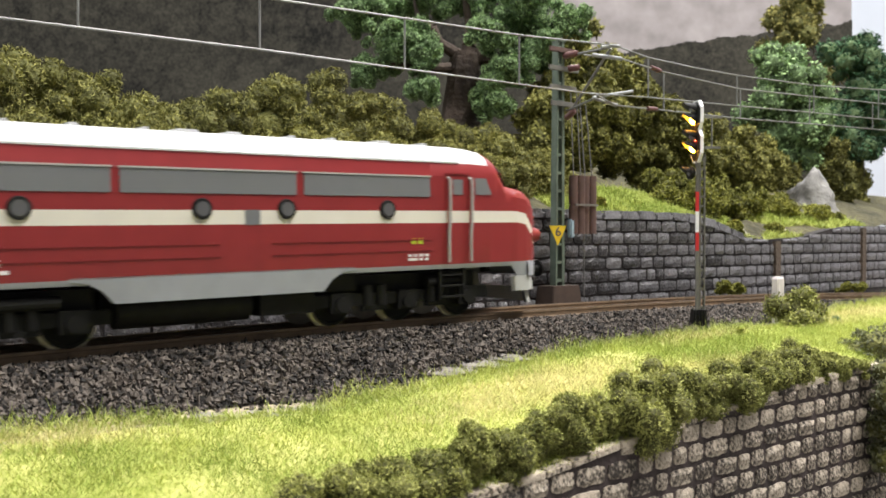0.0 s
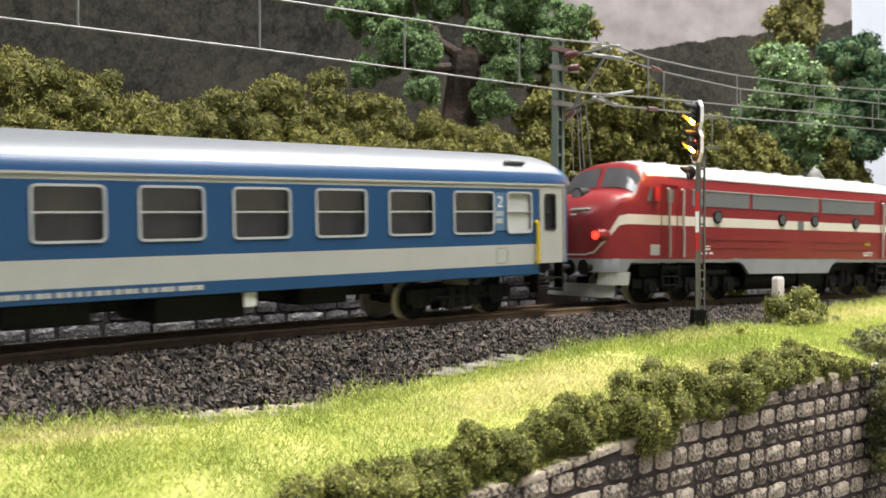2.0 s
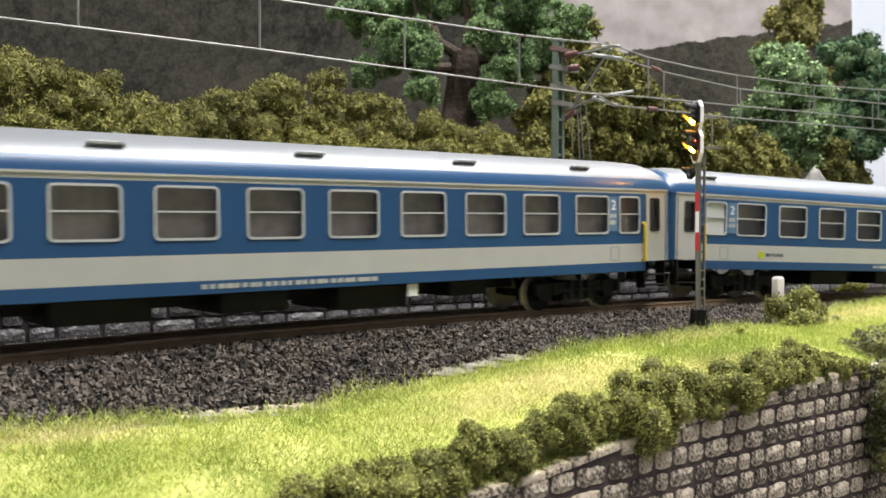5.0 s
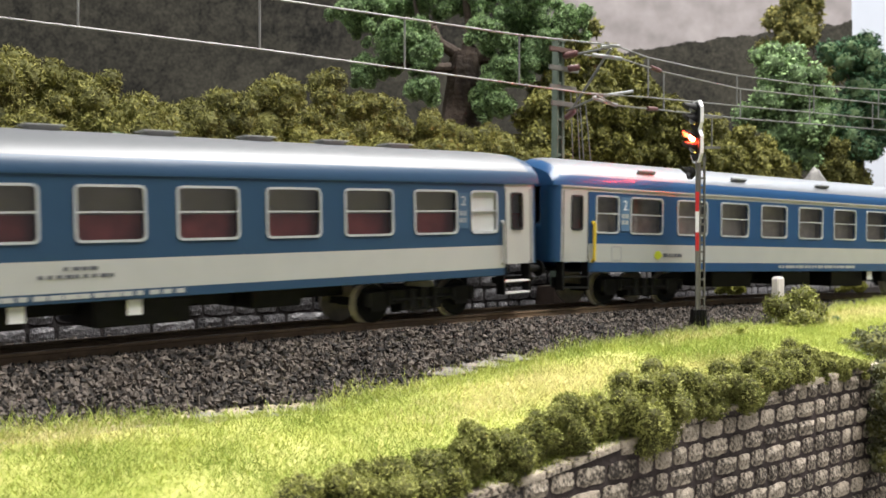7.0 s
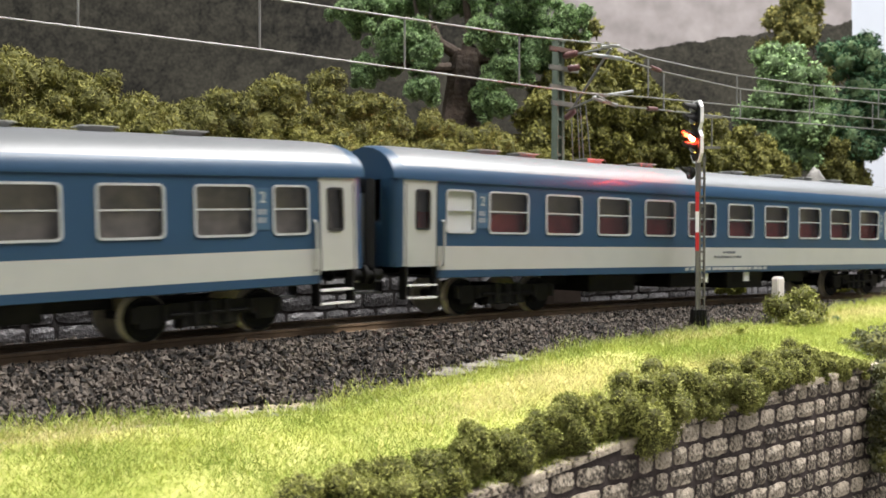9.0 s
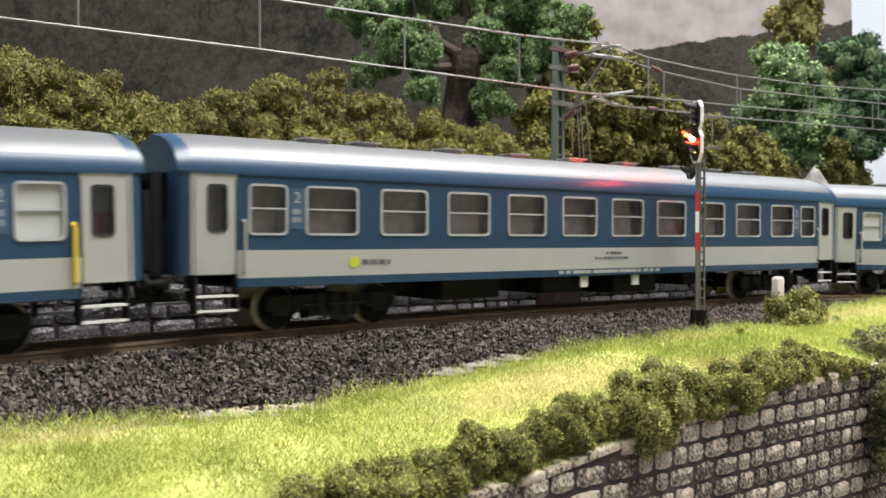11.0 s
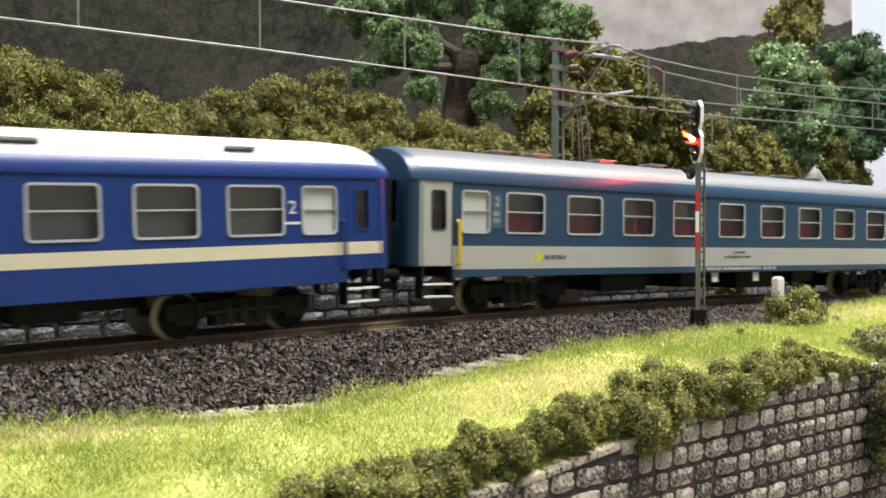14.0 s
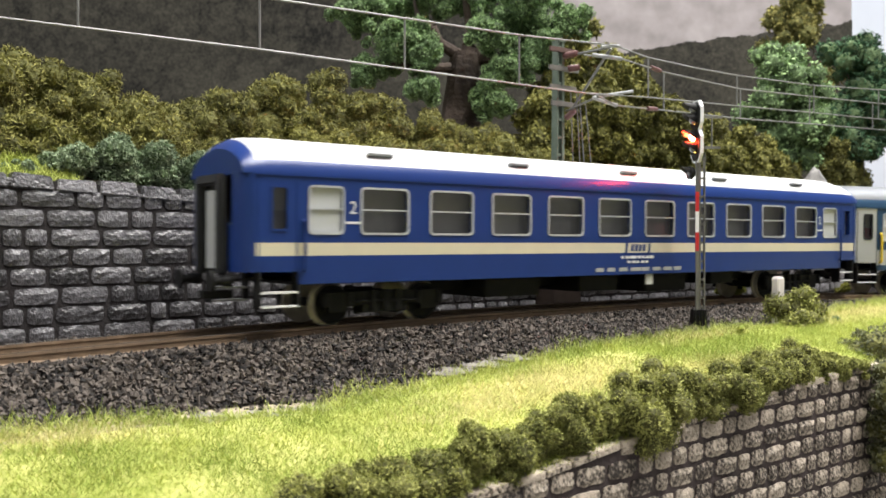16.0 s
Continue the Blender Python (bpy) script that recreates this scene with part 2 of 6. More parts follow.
# filler cores inside foliage, mostly darker so the gaps look shaded
M_CORE = material("shaded_olive_core", (0.060, 0.062, 0.015), 0.95, vary=0.5, grain=1.2, bump=1.0, second=(0.15, 0.15, 0.038))
M_CORE_G = material("shaded_green_core", (0.050, 0.085, 0.034), 0.95, vary=0.5, grain=1.2, bump=1.0, second=(0.11, 0.17, 0.07))


# ---- the ground: one sheet from the front wall's top to the backdrop
def ground_z(s, w):
    r = rail_z(s)
    if w >= 16:
        if w <= 34:
            return r - 2.6 + (toe_z(s) - r + 2.6) * (w - 16) / 18
        a, b = toe_z(s), kerb_z(s)
        t = (w - 34) / (FRONT_W - 34)
        return a + (b - a) * t + 1.6 * math.sin(min(1.0, t) * math.pi)
    if w >= REAR_W:
        return r - 2.6 if abs(w) < 16 else r - 3.4
    back = REAR_W - w
    return top_z(s) - 1.5 + 26 * min(1.0, back / 70) + 0.16 * max(0.0, back - 70)


def sheet(name, s0, s1, ds, w0, w1, dw, mat, label, rough=0.8, skip=None, drop=0.0):
    ss, ws = np.arange(s0, s1 + 0.1, ds), np.arange(w0, w1 + 0.1, dw)
    v, f = [], []
    for s in ss:
        for w in ws:
            p = tp(s, w, ground_z(s, w) - drop)
            p.z += rough * noise.noise(p * 0.06)
            v.append(p)
    n = len(ws)
    for i in range(len(ss) - 1):
        for j in range(n - 1):
            f.append((i * n + j, i * n + j + 1, (i + 1) * n + j + 1, (i + 1) * n + j))
    ob = soup(name, [tuple(p) for p in v], f, mat, smooth=True)
    return tagged(ob, label, "ground", kind="structure")


sheet("ballast_bed", -340, 520, 10, REAR_W, 34, 4, M_BALLAST, "dark grey crushed stone bed under the track", 0.3, drop=1.0)
sheet("sandy_verge", -340, 520, 8, 33, 42, 3, M_EARTH, "pale sandy verge between ballast and grass", 0.5)
sheet("ground", -340, 520, 8, 42, FRONT_W - 2, 4, M_TURF, "yellow-green grassy embankment below the track")
sheet("hillside_ground", -400, 560, 10, -330, REAR_W - 1.5, 8, M_FLOOR, "dark leafy hillside behind the stone wall", 2.0)
bank = Mesh()
for a, b in ((-2150, -330), (510, 2050)):
    rings = []
    for s in np.arange(a, b + 0.1, 20):
        r = rail_z(s)
        rings.append([along(RAIL, s, w, z) for w, z in ((-60, -120), (-22, r - 3.6), (22, r - 3.6), (60, -120))])
    bank.loft(rings)
tagged(part("embankment", bank, M_BALLAST), "dark stone embankment that carries the track onward", "embankment", kind="structure")
low = Mesh()
low.box(-2600, 2600, -2600, 2600, -140, -120)
tagged(part("floor", low, material("layout_floor", (0.2, 0.19, 0.17), 0.8, vary=0.2, grain=30)), "plain brown ground in front of the low wall", "ground", kind="structure")


# ---- rails and sleepers
def rail_strip(name, off):
    prof = [(-0.45, 0), (0.45, 0), (0.45, -0.7), (0.22, -0.9), (0.22, -2.0), (0.95, -2.5), (-0.95, -2.5), (-0.22, -2.0), (-0.22, -0.9), (-0.45, -0.7)]
    rings = []
    for s in [*np.arange(-2150, -330, 40.0), *np.arange(-330, 520, 6.0), *np.arange(520, 2050, 40.0)]:
        rings.append([tp(s, off + a, rail_z(s) + b) for a, b in prof])
    m = Mesh().loft(rings, slots=[1] + [0] * 9)
    return part(name, m, [M_RAIL, M_RAILTOP])


track = thing("railway_track", "single railway track of rusty rails on dark sleepers", "track", kind="structure")
for off in (8.25, -8.25):
    rail_strip("rail", off).parent = track
sl = Mesh().box(-1.5, 1.5, -15, 15, -4.3, -2.5)
sleeper_mesh = sl.make("sleeper", M_SLEEPER)
for i in range(110):
    s = -320 + i * 7.2
    ob = part("sleeper", sleeper_mesh, None, track)
    ob.matrix_basis = placed(s, 0, rail_z(s))

# ---- the backdrop board behind the layout
BACK_Y = 900.0


def board(name, x0, x1, y, outline, mat, label, lo=-60, step=6):
    v, f = [], []
    xs = np.arange(x0, x1 + 0.1, step)
    for x in xs:
        v += [(x, y, lo), (x, y, outline(x))]
    for i in range(len(xs) - 1):
        f.append((2 * i, 2 * i + 2, 2 * i + 3, 2 * i + 1))
    ob = soup(name, v, f, mat)
    return tagged(ob, label, "backdrop", kind="structure")


def ridge(x):
    z = curve1([(-900, 420), (-60, 380), (40, 300), (110, 215), (170, 205), (235, 216), (312, 226), (420, 240)], x)
    return z + 4 * noise.noise(Vector((x * 0.06, 0, 0))) + 2.2 * noise.noise(Vector((x * 0.35, 3, 0)))


def printed_forest(name):
    """A printed photograph of wooded hills: crowns of a hand's width, paler in the haze higher up."""
    mat = bpy.data.materials.new(name)
    mat.use_nodes = True
    nt = mat.node_tree
    b = nt.nodes["Principled BSDF"]
    b.inputs["Roughness"].default_value, b.inputs["Specular IOR Level"].default_value = 0.9, 0.15
    co = nt.nodes.new("ShaderNodeTexCoord")
    warp, cell, fine, broad = (nt.nodes.new("ShaderNodeTex" + k) for k in ("Noise", "Voronoi", "Noise", "Noise"))
    warp.inputs["Scale"].default_value, cell.inputs["Scale"].default_value = 60, 70
    fine.inputs["Scale"].default_value, broad.inputs["Scale"].default_value = 330, 7
    fine.inputs["Detail"].default_value = 4
    for n in (warp, fine, broad):
        nt.links.new(co.outputs["Object"], n.inputs["Vector"])
    mix = nt.nodes.new("ShaderNodeMix")
    mix.data_type = "VECTOR"
    mix.inputs["Factor"].default_value = 0.05
    nt.links.new(co.outputs["Object"], mix.inputs["A"])
    nt.links.new(warp.outputs["Color"], mix.inputs["B"])
    nt.links.new(mix.outputs["Result"], cell.inputs["Vector"])
    total = None
    for out, k in ((cell.outputs["Distance"], -0.45), (fine.outputs["Fac"], 0.8), (broad.outputs["Fac"], 0.7)):
        m = nt.nodes.new("ShaderNodeMath")
        m.operation = "MULTIPLY_ADD"
        nt.links.new(out, m.inputs[0])
        m.inputs[1].default_value = k
        m.inputs[2].default_value = 0.0
        if total is not None:
            nt.links.new(total, m.inputs[2])
        total = m.outputs[0]
    ramp = nt.nodes.new("ShaderNodeValToRGB")
    e = ramp.color_ramp.elements
    e[0].position, e[0].color = 0.20, (0.0095, 0.0092, 0.0085, 1)
    e[1].position, e[1].color = 0.80, (0.062, 0.058, 0.045, 1)
    half = nt.nodes.new("ShaderNodeMath")
    half.operation = "MULTIPLY"
    half.inputs[1].default_value = 0.9
    nt.links.new(total, half.inputs[0])
    nt.links.new(half.outputs[0], ramp.inputs["Fac"])
    nt.links.new(ramp.outputs["Color"], b.inputs["Base Color"])
    return mat


M_SKYBOARD = material("printed_cloudy_sky", (0.23, 0.205, 0.205), 0.9, vary=0.30, grain=22, second=(0.34, 0.31, 0.31))
M_HILLBOARD = printed_forest("printed_dark_forest")
M_ROOM = material("white_room_wall", (0.80, 0.83, 0.90), 0.9, vary=0.04, grain=60)
board("backdrop_sky", -900, 407, BACK_Y + 4, lambda x: 520, M_SKYBOARD, "printed backdrop of pale grey clouds", step=1)
board("backdrop_hills", -900, 406, BACK_Y, ridge, M_HILLBOARD, "printed backdrop of dark forested hills", step=2)
rw = Mesh()
rw.box(-2600, 2600, 1900, 1930, -140, 1700)
tagged(part("wall_north", rw, M_ROOM), "plain white room wall far behind the layout", "wall", kind="structure")


# ---- the train
def run(t):
    """How far the train has come along the track."""
    return curve1(RUN, t)


RUN = [(0, -76.9), (0.5, -21.6), (1, 38.1), (1.5, 93.0), (2, 153.0), (2.5, 207.5), (3, 265.8), (3.5, 319.5), (4, 377.8), (5, 487.5), (6, 598), (6.5, 653.3), (7, 713.3), (7.5, 767.1), (8, 827.0), (8.5, 879.9), (9, 938.7), (10, 1052), (11, 1166.5), (11.5, 1224.7), (12, 1285.6), (12.5, 1341.4), (13, 1402.7), (13.5, 1458.1), (14, 1517.6), (14.5, 1574.4), (15, 1635.3), (15.5, 1691.4), (16, 1753.4)]


def on_track(s, b):
    """The pose of a vehicle whose bogies stand b before and behind s."""
    a, c = tp(s - b, 0, rail_z(s - b)), tp(s + b, 0, rail_z(s + b))
    d = c - a
    p = (a + c) / 2 * MM
    return Matrix.Translation(p) @ Matrix.Rotation(math.atan2(d.y, d.x), 4, "Z") @ Matrix.Rotation(-math.atan2(d.z, math.hypot(d.x, d.y)), 4, "Y")


def rounded_rect(x0, x1, z0, z1, r, n=4):
    pts = []
    for cx, cz, a0 in ((x1 - r, z1 - r, 0), (x0 + r, z1 - r, 90), (x0 + r, z0 + r, 180), (x1 - r, z0 + r, 270)):
        for i in range(n + 1):
            a = radians(a0 + 90 * i / n)
            pts.append((cx + r * math.cos(a), cz + r * math.sin(a)))
    return pts


def ring_frame(mesh, x0, x1, z0, z1, r, width, y, depth, slot=0):
    """A rounded window frame standing proud of the side at y (towards -y)."""
    sign = -1 if y < 0 else 1
    o, i = rounded_rect(x0, x1, z0, z1, r), rounded_rect(x0 + width, x1 - width, z0 + width, z1 - width, max(0.2, r - width))
    yo, yi = y + sign * depth, y - sign * 0.5
    rings = [[Vector((a, yi, b)) for a, b in o], [Vector((a, yo, b)) for a, b in o], [Vector((a, yo, b)) for a, b in i], [Vector((a, yi, b)) for a, b in i]]
    mesh.loft(rings, slot=slot, caps=False)


def side_with_holes(mesh, y, x0, x1, zs, slots, holes):
    """A side wall at y with bands zs (each with its slot) and real openings."""
    xs = sorted({x0, x1, *[h[0] for h in holes], *[h[1] for h in holes]})
    zz = sorted({*zs, *[h[2] for h in holes], *[h[3] for h in holes]})
    sign = -1 if y < 0 else 1
    for a, b in zip(xs[:-1], xs[1:]):
        for c, d in zip(zz[:-1], zz[1:]):
            mx, mz = (a + b) / 2, (c + d) / 2
            hole = [h for h in holes if h[0] < mx < h[1] and h[2] < mz < h[3]]
            band = slots[max(i for i in range(len(slots)) if zs[i] <= mz)]
            if not hole:
                mesh.add([(a, y, c), (b, y, c), (b, y, d), (a, y, d)], [(0, 1, 2, 3)], band)
    for a, b, c, d in holes:
        q = [(a, c), (b, c), (b, d), (a, d)]
        for i in range(4):
            (p, r), (u, v) = q[i], q[(i + 1) % 4]
            mesh.add([(p, y, r), (u, y, v), (u, y - sign * 1.0, v), (p, y - sign * 1.0, r)], [(0, 1, 2, 3)], slots[0])


def wheelset(parent, x, r):
    half = [(0.0, 1.2, 0), (6.9, 1.2, 0), (7.0, r * 1.12, 1), (7.7, r * 1.12, 1), (7.9, r, 1), (9.4, r * 0.985, 1), (9.5, r * 0.84, 0), (9.2, r * 0.8, 0), (8.9, r * 0.45, 0), (9.8, r * 0.26, 0), (9.9, 0.05, 0)]
    prof = [(-y, q, c) for y, q, c in reversed(half[1:])] + half
    n = 26
    m = Mesh()
    rings = [[Vector((x + q * math.cos(2 * math.pi * i / n), y, r + q * math.sin(2 * math.pi * i / n))) for i in range(n)] for y, q, c in prof]
    base = len(half) - 1
    for k in range(len(rings) - 1):
        c = prof[k + 1][2] if k >= base else prof[k][2]
        for i in range(n):
            j = (i + 1) % n
            m.f.append((k * n + i, k * n + j, (k + 1) * n + j, (k + 1) * n + i))
            m.m.append(c)
    m.v = [tuple(p) for ring in rings for p in ring]
    return part("wheelset", m, [M_BLACK, M_STEEL], parent, "dark wheels with worn steel treads", smooth=True)


def buffer(parent, x, y, z, way):
    m = Mesh()
    m.tube((x, y, z), (x + way * 3.0, y, z), 1.5, 1.3, n=14)
    m.tube((x + way * 3.0, y, z), (x + way * 5.2, y, z), 1.0, n=12)
    m.tube((x + way * 5.2, y, z), (x + way * 6.0, y, z), 2.6, 2.4, n=18)
    return part("buffer", m, M_BLACK, parent, smooth=True)


def coach_bogie(parent, x, r=5.3, base=29):
    b = Mesh()
    for y in (-11.6, 11.6):
        o = -1 if y < 0 else 1
        b.box(x - 19, x + 19, y - 0.8, y + 0.8, 5.0, 8.6)
        b.box(x - 7, x + 7, y - 1.0, y + 1.6, 3.0, 6.2)
        b.box(x - 17, x - 12, y - 0.6, y + 0.8, 3.4, 6)
        b.box(x + 12, x + 17, y - 0.6, y + 0.8, 3.4, 6)
        for wx in (x - base / 2, x + base / 2):
            b.box(wx - 2.4, wx + 2.4, y - 0.5, y + o * 0.2 + 1.4, 3.6, 7.8)
            for k in (-3.6, 3.6):
                b.tube((wx + k, y + o * 0.6, 4.8), (wx + k, y + o * 0.6, 8.4), 1.1, n=10)
        b.tube((x - 10, y + o * 1.4, 6.0), (x + 10, y + o * 1.4, 6.0), 0.5, n=6)
        for k in (-4, 0, 4):
            b.tube((x + k, y + o * 0.9, 3.4), (x + k, y + o * 0.9, 9.0), 1.2, n=10)
    b.box(x - 5, x + 5, -12, 12, 5.0, 8.6)
    for e in (-1, 1):
        b.box(x + e * 17 - 0.7, x + e * 17 + 0.7, -12, 12, 4.8, 6.6)
        for y in (-8.2, 8.2):
            b.box(x + e * 6 - 0.8, x + e * 6 + 0.8, y - 1.2, y + 1.2, 2.4, 8)
    bogie = part("bogie", b, M_BLACK, parent, "black bogie frame with coil springs", bevel=0.15)
    wheelset(bogie, x - base / 2, r)
    wheelset(bogie, x + base / 2, r)
    return bogie


def coach(spec):
    """A passenger coach: x forward, the viewer's side at -y, wheels on z = 0."""
    name, label = "passenger_coach", spec["label"]
    car = thing(name, label, "coach", "coaches of the train")
    HL, HY, ZB, ZG = 139.4, 16.3, 11.2, 38.0
    paints = spec["paints"]
    zs, slots = spec["zs"], spec["slots"]
    body = Mesh()
    n, pitch = spec["n"], spec["pitch"]
    wins = [((i - (n - 1) / 2) * pitch - 7.1, (i - (n - 1) / 2) * pitch + 7.1, 24.0, 35.2) for i in range(n)]
    wc = 117.1
    wcs = [(-wc - 4.6, -wc + 4.6, 24.0, 35.2), (wc - 4.6, wc + 4.6, 24.0, 35.2)]
    DX = 130.0
    dw = 2.2
    doors = [(-DX - dw, -DX + dw, 24.5, 35.0), (DX - dw, DX + dw, 24.5, 35.0)]
    xe = HL - 3.0
    for y in (-HY, HY):
        side_with_holes(body, y, -125.2, 125.2, zs, slots, wins + wcs)
        for e in (-1, 1):
            a, b = sorted((e * 125.2, e * xe))
            dz = spec["door_z"]
            side_with_holes(body, y, a, b, [max(zs[0], dz) if i == 0 else max(z, dz) for i, z in enumerate(zs)], [spec["door_slot"] if spec["door_slot"] is not None and z < 36.0 else q for q, z in zip(slots, zs)], [d for d in doors if a < (d[0] + d[1]) / 2 < b])
    # rounded ends, with the gangway opening
    zb_end = spec["door_z"]
    for e in (-1, 1):
        ring = [(e * xe, -HY), (e * (xe + 1.6), -HY + 0.5), (e * (xe + 2.7), -HY + 1.8), (e * HL, -HY + 3.6), (e * HL, -6.6)]
        full = ring + [(x, -y) for x, y in reversed(ring)]
        for (xa, ya), (xb, yb) in zip(full[:-1], full[1:]):
            if abs(ya + yb) < 1e-6:
                continue
            body.add([(xa, ya, zb_end), (xb, yb, zb_end), (xb, yb, ZG), (xa, ya, ZG)], [(0, 1, 2, 3)], spec["end_slot"])
        body.add([(e * HL, -6.6, 36), (e * HL, 6.6, 36), (e * HL, 6.6, ZG), (e * HL, -6.6, ZG)], [(0, 1, 2, 3)], spec["end_slot"])
    body.box(-125.2, 125.2, -HY + 0.4, HY - 0.4, ZB - 0.2, ZB + 0.6, len(paints) - 1)
    body.box(-HL + 1, HL - 1, -HY + 0.8, HY - 0.8, ZB + 3.4, ZB + 4.0, len(paints) - 1)
    part("body", body, paints, car, spec["body_label"], smooth=True)
    # roof
    prof = [(HY, ZG), (HY - 0.1, 39.4), (HY - 1.0, 41.6), (HY - 3.0, 43.9), (HY - 6.2, 45.9), (HY - 10.5, 47.5), (0, 48.4)]
    prof = prof + [(-y, z) for y, z in reversed(prof[:-1])]
    rs = [0, 0] + [1] * 8 + [0, 0]
    if spec["roof_band"] >= 2:
        rs = [0, 0, 0] + [1] * 6 + [0, 0, 0]
    roof = Mesh()
    def arc(x, k):
        return [Vector((x, y * (1 - 0.10 * k), ZG + (z - ZG) * (1 - k))) for y, z in prof]
    xs = [(-HL, 0.34), (-HL + 1.2, 0.20), (-HL + 3.5, 0.09), (-HL + 7, 0.03), (-HL + 12, 0.0)]
    line = xs + [(-x, k) for x, k in reversed(xs)]
    blunt = spec.get("blunt", False)
    rings = [arc(x, k * (0.25 if blunt else 1.0)) for x, k in line]
    for k in range(len(rings) - 1):
        ends = k < 2 or k >= len(rings) - 3
        for i in range(12):
            roof.add([rings[k][i], rings[k][i + 1], rings[k + 1][i + 1], rings[k + 1][i]], [(0, 1, 2, 3)], 0 if ends else rs[i])
    for ring in (rings[0], rings[-1]):
        roof.add(ring, [tuple(range(13))], 0)
    ro = part("roof", roof, [paints[spec["roof_edge_slot"]], spec["roof"]], car, spec["roof_label"], smooth=True)
    gut = Mesh()
    for y in (-HY, HY):
        o = -1 if y < 0 else 1
        gut.box(-xe, xe, min(y, y + o * 0.35), max(y, y + o * 0.35), ZG - 0.3, ZG + 0.25)
    part("gutter", gut, paints[spec["gutter_slot"]], car)
    # windows
    for i, (a, b, c, d) in enumerate(wins + wcs):
        isWC = i >= n
        for y in (-HY, HY):
            o = -1 if y < 0 else 1
            fr = Mesh()
            ring_frame(fr, a - 0.55, b + 0.55, c - 0.55, d + 0.55, 1.4, 0.55, y, 0.28)
            fr.box(a, b, min(y, y - o * 0.5), max(y, y - o * 0.5), (c + d) / 2 + 0.1, (c + d) / 2 + 0.5)
            w = part("window", fr, M_ALU, car, "metal-framed half-drop window", smooth=True)
            pn = Mesh()
            pn.add([(a, y - o * 0.6, c), (b, y - o * 0.6, c), (b, y - o * 0.6, d), (a, y - o * 0.6, d)], [(0, 1, 2, 3)])
            frosted = isWC and (spec["frost"][i - n])
            part("pane", pn, M_FROST if frosted else M_GLASS, w, "frosted white pane" if frosted else "")
    # doors
    for e in (-1, 1):
        for y in (-HY, HY):
            o = -1 if y < 0 else 1
            dm = Mesh()
            x = e * DX
            ring_frame(dm, x - dw - 0.3, x + dw + 0.3, 24.2, 35.3, 1.0, 0.55, y, 0.25, 1)
            for q in (-4.6, 5.6):
                dm.box(x + e * q - 0.12, x + e * q + 0.12, min(y, y + o * 0.15), max(y, y + o * 0.15), zb_end, 36.6, 1)
            dr = part("door", dm, [paints[0], M_RUBBER if spec["door_slot"] is not None else paints[0]], car, "folding entrance door with a narrow window", smooth=True)
            pn = Mesh()
            pn.add([(x - dw, y - o * 0.5, 24.5), (x + dw, y - o * 0.5, 24.5), (x + dw, y - o * 0.5, 35), (x - dw, y - o * 0.5, 35)], [(0, 1, 2, 3)])
            part("pane", pn, M_GLASS, dr)
            hr = Mesh()
            hx = e * 123.6
            hr.path([(hx, y + o * 0.2, 27), (hx, y + o * 1.2, 26.4), (hx, y + o * 1.2, 15.0), (hx, y + o * 0.2, 14.4)], 0.55 if spec["rail_mat"] is M_YELLOW else 0.4)
            part("handrail", hr, spec["rail_mat"], car, spec["rail_label"], smooth=True)
            st = Mesh()
            for z in ((5.6, 9.0) if spec["bright_steps"] else (6.0, 9.4)):
                st.box(x - 5, x + 5, min(y, y - o * 3.5), max(y, y - o * 3.5) , z, z + 0.5)
            st2 = Mesh()
            for q in (-5.2, 5.2):
                st2.box(x + q - 0.3, x + q + 0.3, min(y, y - o * 3.5), max(y, y - o * 3.5), 5.4, 14.8)
            s1 = part("step_ladder", st2, M_BLACK, car, "black entrance steps under the door")
            part("step", st, M_INKW if spec["bright_steps"] else M_BLACK, s1)
    # interior
    inn = Mesh()
    inn.box(-136, 136, -15, 15, 15.2, 15.6, 0)
    inn.box(-121, 121, -15.4, 15.4, 39.4, 39.9, 0)
    for y in (-1, 1):
        inn.box(-136, 136, min(y * 11.2, y * 11.8), max(y * 11.2, y * 11.8), 29.4, 39.4, 0)
        inn.box(-136, 136, min(y * 11.2, y * 12.4), max(y * 11.2, y * 12.4), 15.6, 29.4, 1)
        for i in range(n + 1):
            x = (i - n / 2) * pitch
            inn.box(x - 0.4, x + 0.4, min(y * 11, y * 15.2), max(y * 11, y * 15.2), 15.5, 39.4, 0)
            for e in (-1, 1):
                inn.box(min(x, x + e * 2.4), max(x, x + e * 2.4), min(y * 11, y * 14.6), max(y * 11, y * 14.6), 15.6, 30.5, 1)
    part("interior", inn, [spec["lining"], spec["seat"]], car, "compartments with upholstered seats")
    # running gear
    for e in (-1, 1):
        coach_bogie(car, e * 97)
        for y in (-10, 10):
            buffer(car, e * HL, y, 12.2, e)
        g = Mesh()
        for y in (-6.2, 6.2):
            g.box(min(e * HL, e * (HL + 2.6)), max(e * HL, e * (HL + 2.6)), y - 1.3, y + 1.3, 13.5, 37.0)
        g.box(min(e * HL, e * (HL + 2.6)), max(e * HL, e * (HL + 2.6)), -7.5, 7.5, 35.6, 38.2)
        part("gangway", g, M_RUBBER, car, "black rubber gangway bellows", bevel=0.6)
        ed = Mesh().box(min(e * (HL - 0.6), e * (HL + 0.2)), max(e * (HL - 0.6), e * (HL + 0.2)), -4.9, 4.9, 13.6, 35.6, 1)
        ed.box(min(e * HL, e * (HL + 0.9)), max(e * HL, e * (HL + 0.9)), -3.9, 3.9, 15, 34.4, 0)
        part("end_door", ed, [M_PALE, M_RUBBER], car, "pale end door inside the gangway")
